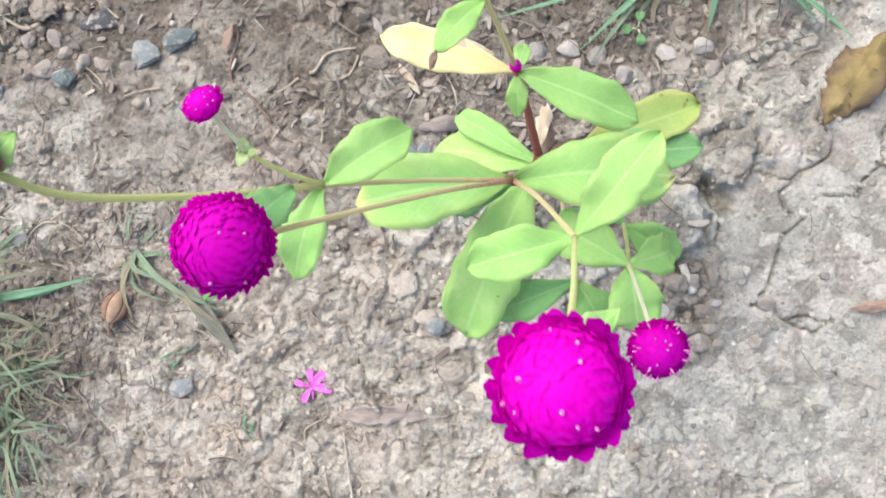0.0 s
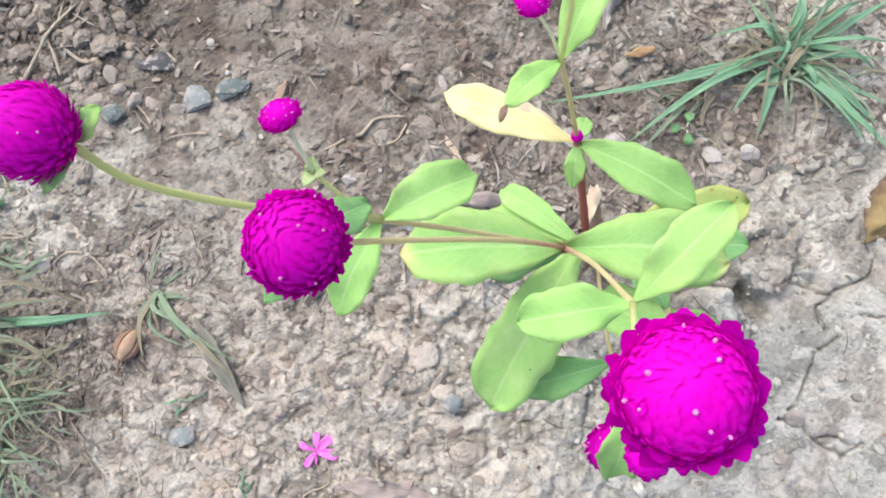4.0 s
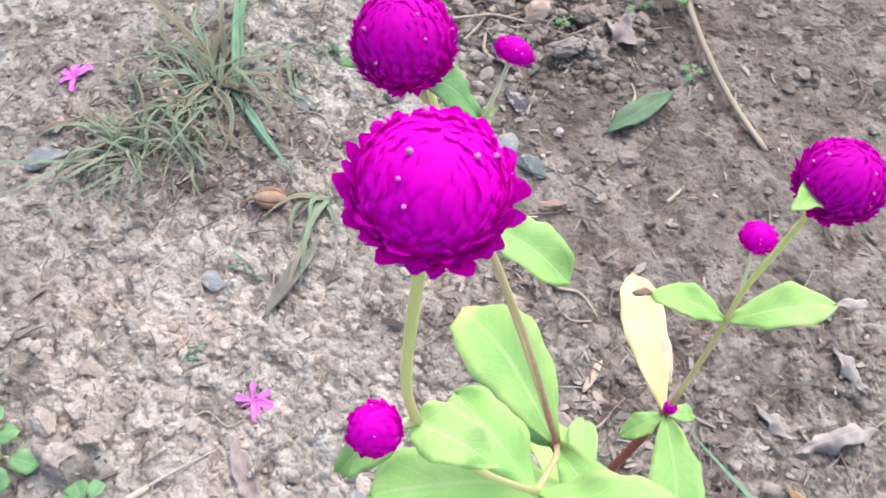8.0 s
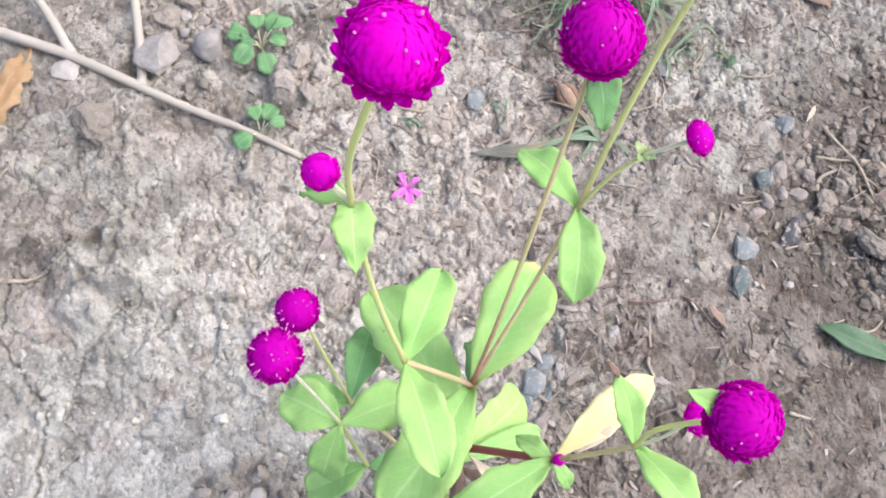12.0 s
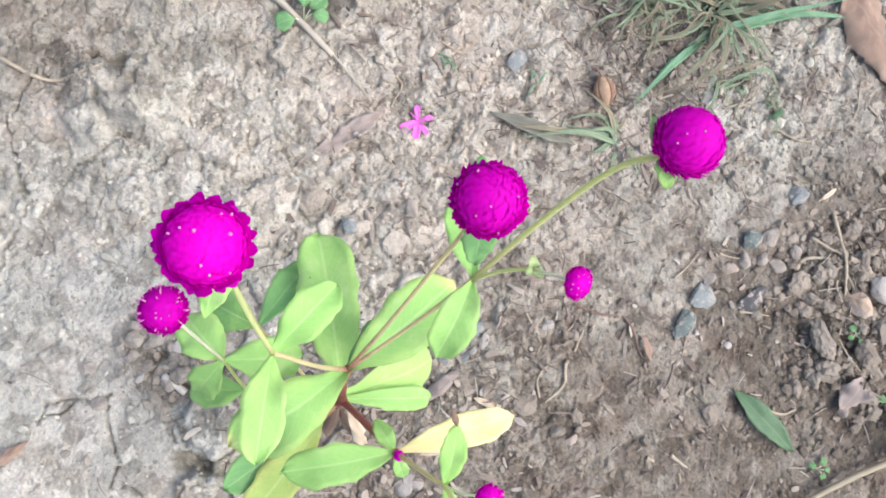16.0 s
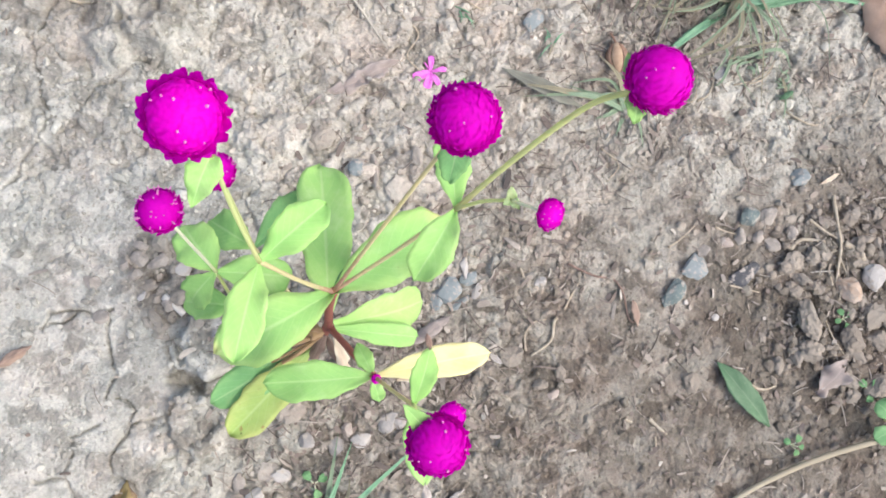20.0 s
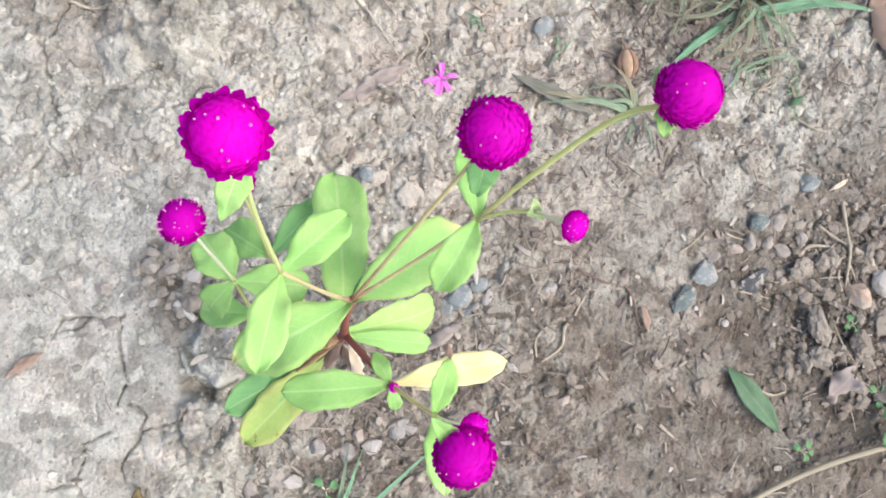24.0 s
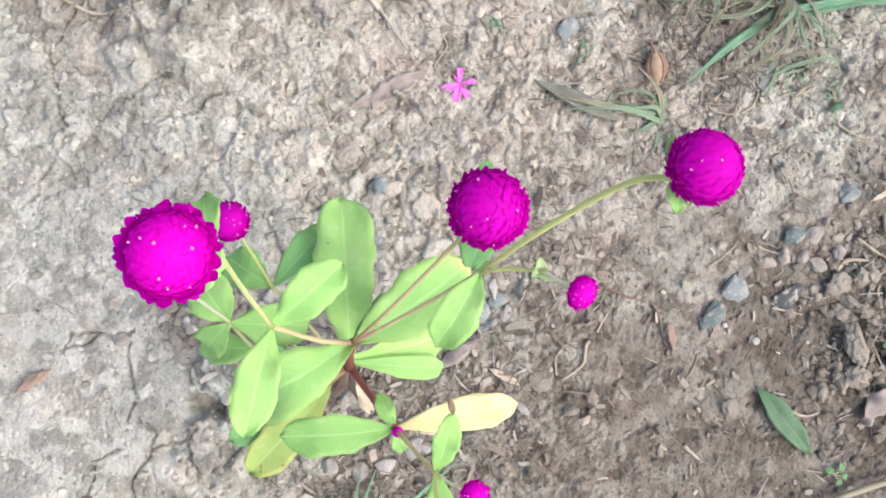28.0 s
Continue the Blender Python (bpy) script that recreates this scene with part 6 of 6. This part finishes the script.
# ---- grass and seedlings ----
def tuft(x, y, tips, label, seed, dry=0.2, width=0.0035, rise=0.35, mess=0.0):
    """A tuft of grass: each blade leaves the root, rises and bends over to its tip (x, y)."""
    r = random.Random(seed)
    ob = tagged(new("grass_tuft"), label, "grass", "grass tufts")
    z0 = hgt(x, y)
    ob.location = (x, y, z0)
    for k, (tx, ty) in enumerate(tips):
        dx, dy = tx - x, ty - y
        ln = math.hypot(dx, dy)
        ex, ey = dx, dy
        ez = hgt(tx, ty) - z0 + 0.002 + r.random() ** 3 * ln * 0.25
        o = (r.uniform(-0.006, 0.006) + mess * r.gauss(0, 0.014), r.uniform(-0.006, 0.006) + mess * r.gauss(0, 0.014), -0.002)
        ex, ey = ex + mess * r.gauss(0, 0.014), ey + mess * r.gauss(0, 0.014)
        bow = 0.06 + 0.22 * mess
        mid = (ex * 0.5 + r.uniform(-bow, bow) * ln, ey * 0.5 + r.uniform(-bow, bow) * ln, max(ez * 0.5, 0) + ln * rise * r.uniform(0.3, 1.0))
        mat = GRASS_DRY if r.random() < dry else GRASS_PALE if mess > 0.4 else GRASS
        part("blade", blade("blade", o, (ex, ey, ez), width * r.uniform(0.7, 1.3), mat, mid=mid, fold=0.45, full=0.3, blunt=0.0, n=14, m=4, wave=0.02,
                            seed=seed * 31 + k, neck=0.6, thick=0.0003, twist=r.uniform(-0.8, 0.8)), ob)


def fan(x, y, n, lo, hi, seed, a0=0, a1=360):
    r = random.Random(seed)
    out = []
    for _ in range(n):
        a, d = radians(r.uniform(a0, a1)), r.uniform(lo, hi)
        out.append((x + d * math.cos(a), y + d * math.sin(a)))
    return out


tuft(-0.080, -0.080, [(0.055, 0.058), (-0.017, 0.045), (-0.095, -0.009), (-0.185, -0.041), (-0.160, -0.046), (-0.163, -0.083), (-0.161, -0.067), (-0.091, -0.132), (-0.033, -0.099),
                       (-0.069, -0.016), (0.006, 0.014), (-0.120, -0.150), (-0.062, -0.130), (-0.140, -0.110)],
     "thick tuft of green grass blades spreading flat", 5, 0.0, 0.0066, 0.12, 0.0)
tuft(-0.080, -0.090, fan(-0.080, -0.090, 12, 0.02, 0.07, 55), "short dense grass at a tuft's heart", 55, 0.15, 0.0050, 0.6, 0.35)
tuft(-0.085, -0.075, fan(-0.085, -0.075, 34, 0.03, 0.10, 57), "thin half-dry grass round a tuft", 57, 0.45, 0.0021, 0.35, 0.9)
tuft(-0.045, -0.015, [(-0.010, 0.030), (-0.06, 0.02), (-0.02, 0.02), (-0.075, 0.005), (0.0, -0.01)], "small tuft of grass blades in litter", 6, 0.3, 0.0036, 0.2, 1.0)
tuft(0.338, 0.450, [(0.262, 0.378), (0.243, 0.370), (0.300, 0.415), (0.400, 0.440), (0.430, 0.500), (0.420, 0.540), (0.450, 0.470)] + fan(0.338, 0.450, 26, 0.03, 0.11, 7), "tuft of green grass blades on litter", 7, 0.3, 0.0048, 0.3, 0.45)
tuft(0.252, 0.505, [(0.170, 0.570), (0.190, 0.552), (0.185, 0.575), (0.238, 0.620), (0.255, 0.600)] + fan(0.252, 0.505, 40, 0.02, 0.08, 8), "half-withered tuft of grass", 8, 0.35, 0.0024, 0.35, 1.0)
tuft(0.262, 0.462, fan(0.262, 0.462, 50, 0.02, 0.07, 9), "withered fine grass on dry soil", 9, 0.5, 0.0018, 0.5, 1.0)
tuft(0.226, 0.338, [(0.118, 0.362), (0.150, 0.354), (0.165, 0.350), (0.205, 0.383), (0.196, 0.372), (0.212, 0.318), (0.240, 0.305), (0.236, 0.360), (0.20, 0.325), (0.135, 0.350), (0.160, 0.362), (0.180, 0.340), (0.200, 0.350), (0.222, 0.372)], "small tuft of grass beside the seed pod", 10, 0.3, 0.0044, 0.22, 0.45)
tuft(0.325, 0.455, fan(0.325, 0.455, 44, 0.03, 0.12, 58), "thin pale grass over dry litter", 58, 0.3, 0.0020, 0.3, 0.9)
tuft(0.292, 0.505, fan(0.292, 0.505, 12, 0.03, 0.07, 11), "half-withered tuft of grass", 11, 0.4, 0.0028, 0.4, 1.0)
tuft(0.320, 0.395, [(0.39, 0.37), (0.37, 0.40), (0.35, 0.345), (0.305, 0.365), (0.33, 0.36)], "thin grass blades on litter", 12, 0.4, 0.0032, 0.2, 1.0)
tuft(0.310, 0.430, [(0.247, 0.372), (0.236, 0.366), (0.40, 0.445), (0.45, 0.455), (0.48, 0.44)], "long flat grass blades", 13, 0.0, 0.0058, 0.12)
tuft(0.152, 0.392, fan(0.152, 0.392, 5, 0.008, 0.02, 14), "tiny grass shoot on dry soil", 14, 0.2, 0.0016, 0.4)
tuft(0.072, 0.415, fan(0.072, 0.415, 5, 0.008, 0.02, 15), "tiny grass shoot on dry soil", 15, 0.2, 0.0016, 0.4)


tuft(0.375, 0.362, fan(0.375, 0.362, 9, 0.008, 0.022, 16), "small pale grass sprig on dry soil", 16, 0.2, 0.0024, 0.3, 0.45)
tuft(0.336, 0.390, fan(0.336, 0.390, 8, 0.010, 0.024, 17), "small pale grass sprig on dry soil", 17, 0.2, 0.0030, 0.3, 0.45)


def seedling(x, y, leaves, label, seed, stalk=0.02):
    """A low seedling: rounded leaves on thin stalks."""
    r = random.Random(seed)
    ob = tagged(new("seedling"), label, "seedling", "seedlings")
    z0 = hgt(x, y)
    ob.location = (x, y, z0)
    for k, (dx, dy, size) in enumerate(leaves):
        h = stalk * r.uniform(0.6, 1.1)
        b = (dx * 0.45, dy * 0.45, h)
        ln = math.hypot(dx, dy)
        part("stalk", tube("stalk", [(0, 0, -0.002), (dx * 0.2, dy * 0.2, h * 0.6), b], 0.0007, 0.0005, STEM_PALE, n=7, sides=5), ob)
        part("leaf", blade("leaf", b, (dx * 1.0 + dx / ln * size * 0.55, dy * 1.0 + dy / ln * size * 0.55, h - 0.002), size * 1.2, SEEDLING, arch=0.12, full=0.55, blunt=0.85, n=10, m=4, seed=seed + k), ob)


seedling(-0.013, 0.528, [(-0.016, 0.014, 0.014), (0.018, 0.012, 0.015), (0.004, 0.018, 0.012), (-0.020, -0.012, 0.015), (-0.004, -0.026, 0.014), (0.014, -0.006, 0.012), (-0.012, 0.002, 0.012), (0.026, 0.004, 0.010)], "low green seedling with rounded leaves", 31)
seedling(-0.045, 0.452, [(-0.016, -0.004, 0.014), (0.014, 0.012, 0.013), (0.002, 0.016, 0.011), (0.015, -0.003, 0.010)], "small green seedling beside the branch", 32)
seedling(0.466, 0.058, [(-0.012, 0.012, 0.016), (-0.014, -0.010, 0.016), (0.012, 0.004, 0.013)], "green seedling beside a twig", 33)
seedling(0.376, 0.036, [(-0.006, 0.004, 0.005), (0.005, 0.007, 0.005), (0.002, -0.006, 0.005), (0.008, -0.001, 0.004)], "tiny green sprout on brown soil", 34, 0.006)
seedling(0.446, 0.086, [(-0.006, 0.006, 0.006), (0.006, 0.006, 0.006), (0.0, -0.008, 0.006)], "tiny green sprout in rubble", 35, 0.006)
seedling(0.505, 0.135, [(-0.007, 0.006, 0.007), (0.006, 0.006, 0.006), (0.0, -0.008, 0.006)], "tiny green sprout in rubble", 36, 0.006)
seedling(0.424, 0.150, [(-0.004, 0.006, 0.005), (0.005, 0.004, 0.005), (0.002, -0.007, 0.005), (-0.006, -0.002, 0.004)], "tiny pale green sprout among clods", 38, 0.004)
seedling(-0.048, 0.010, [(-0.006, 0.008, 0.006), (0.007, 0.005, 0.006), (0.003, -0.008, 0.006)], "tiny green sprout in litter", 37, 0.006)


# ---- fine dry litter ----
def litter_weight(x, y):
    w = 1.0 * step(0.15 - np.hypot((x + 0.0) / 1.0, (y - 0.09) / 0.9), 0, 0.08)
    w = np.maximum(w, 0.9 * step(0.14 - np.hypot(x - 0.29, y - 0.46), 0, 0.08))
    w = np.maximum(w, 0.6 * step(0.12 - np.hypot(x - 0.22, y - 0.37), 0, 0.08))
    w = np.maximum(w, 0.35 * step(0.15 - np.hypot(x - 0.45, y - 0.17), 0, 0.08))
    w = np.maximum(w, 0.5 * step(0.12 - np.hypot(x - 0.11, y - 0.22), 0, 0.08))
    w = np.maximum(w, 0.7 * step(0.16 - np.hypot(x + 0.05, y + 0.08), 0, 0.08))
    w = np.maximum(w, 0.16 * step(x, -0.1, 0.05))
    return np.clip(w + 0.045 * step(x, -0.14, -0.06), 0.008, 1)


def build_litter():
    r = np.random.RandomState(8)
    V, F, base = [], [], 0
    for count, lo, hi, w0, w1, seed in ((4600, 0.005, 0.026, 0.0004, 0.0013, 3), (3000, 0.003, 0.011, 0.0012, 0.0042, 4), (420, 0.006, 0.018, 0.0026, 0.0058, 5)):
        p = spread(count, seed, litter_weight)
        z = height(p[:, 0], p[:, 1])
        for k in range(count):
            ln, w, a = lo + (hi - lo) * r.rand() ** 2, r.uniform(w0, w1), r.rand() * 6.28
            bend, lift, roll = r.uniform(-0.35, 0.35), r.uniform(0.0, 0.22), r.uniform(-0.7, 0.7)
            t = np.linspace(-0.5, 0.5, 5)
            cx, cy = t * ln, bend * ln * (t * t - 0.1)
            cz = lift * ln * (0.25 - t * t) + 0.0006 + r.uniform(-0.15, 0.15) * ln * t
            prof = w * (1 - 1.5 * t * t) * 0.5
            rows = []
            for side, dz in ((1, 0.0003), (-1, 0.0003), (-1, -0.0003), (1, -0.0003)):
                rows.append(np.stack([cx, cy + side * prof * math.cos(roll), cz + dz + side * prof * math.sin(roll)], 1))
            q = np.stack(rows, 1).reshape(-1, 3)
            c, s = math.cos(a), math.sin(a)
            g = np.stack([q[:, 0] * c - q[:, 1] * s + p[k, 0], q[:, 0] * s + q[:, 1] * c + p[k, 1], q[:, 2] + z[k] + 0.0010], 1)
            fs = []
            for i in range(4):
                for j in range(4):
                    a0, b0 = i * 4 + j, i * 4 + (j + 1) % 4
                    fs += [(a0, b0, b0 + 4), (a0, b0 + 4, a0 + 4)]
            fs += [(0, 2, 1), (0, 3, 2), (16, 17, 18), (16, 18, 19)]
            V.append(g)
            F.append(np.array(fs) + base)
            base += len(g)
    me = big_mesh("dry_litter", np.concatenate(V), np.concatenate(F), LITTER)
    tagged(new("dry_litter", me), "dry grass stalks, leaf scraps and chaff strewn on soil", "plant litter", kind="stuff")


build_litter()
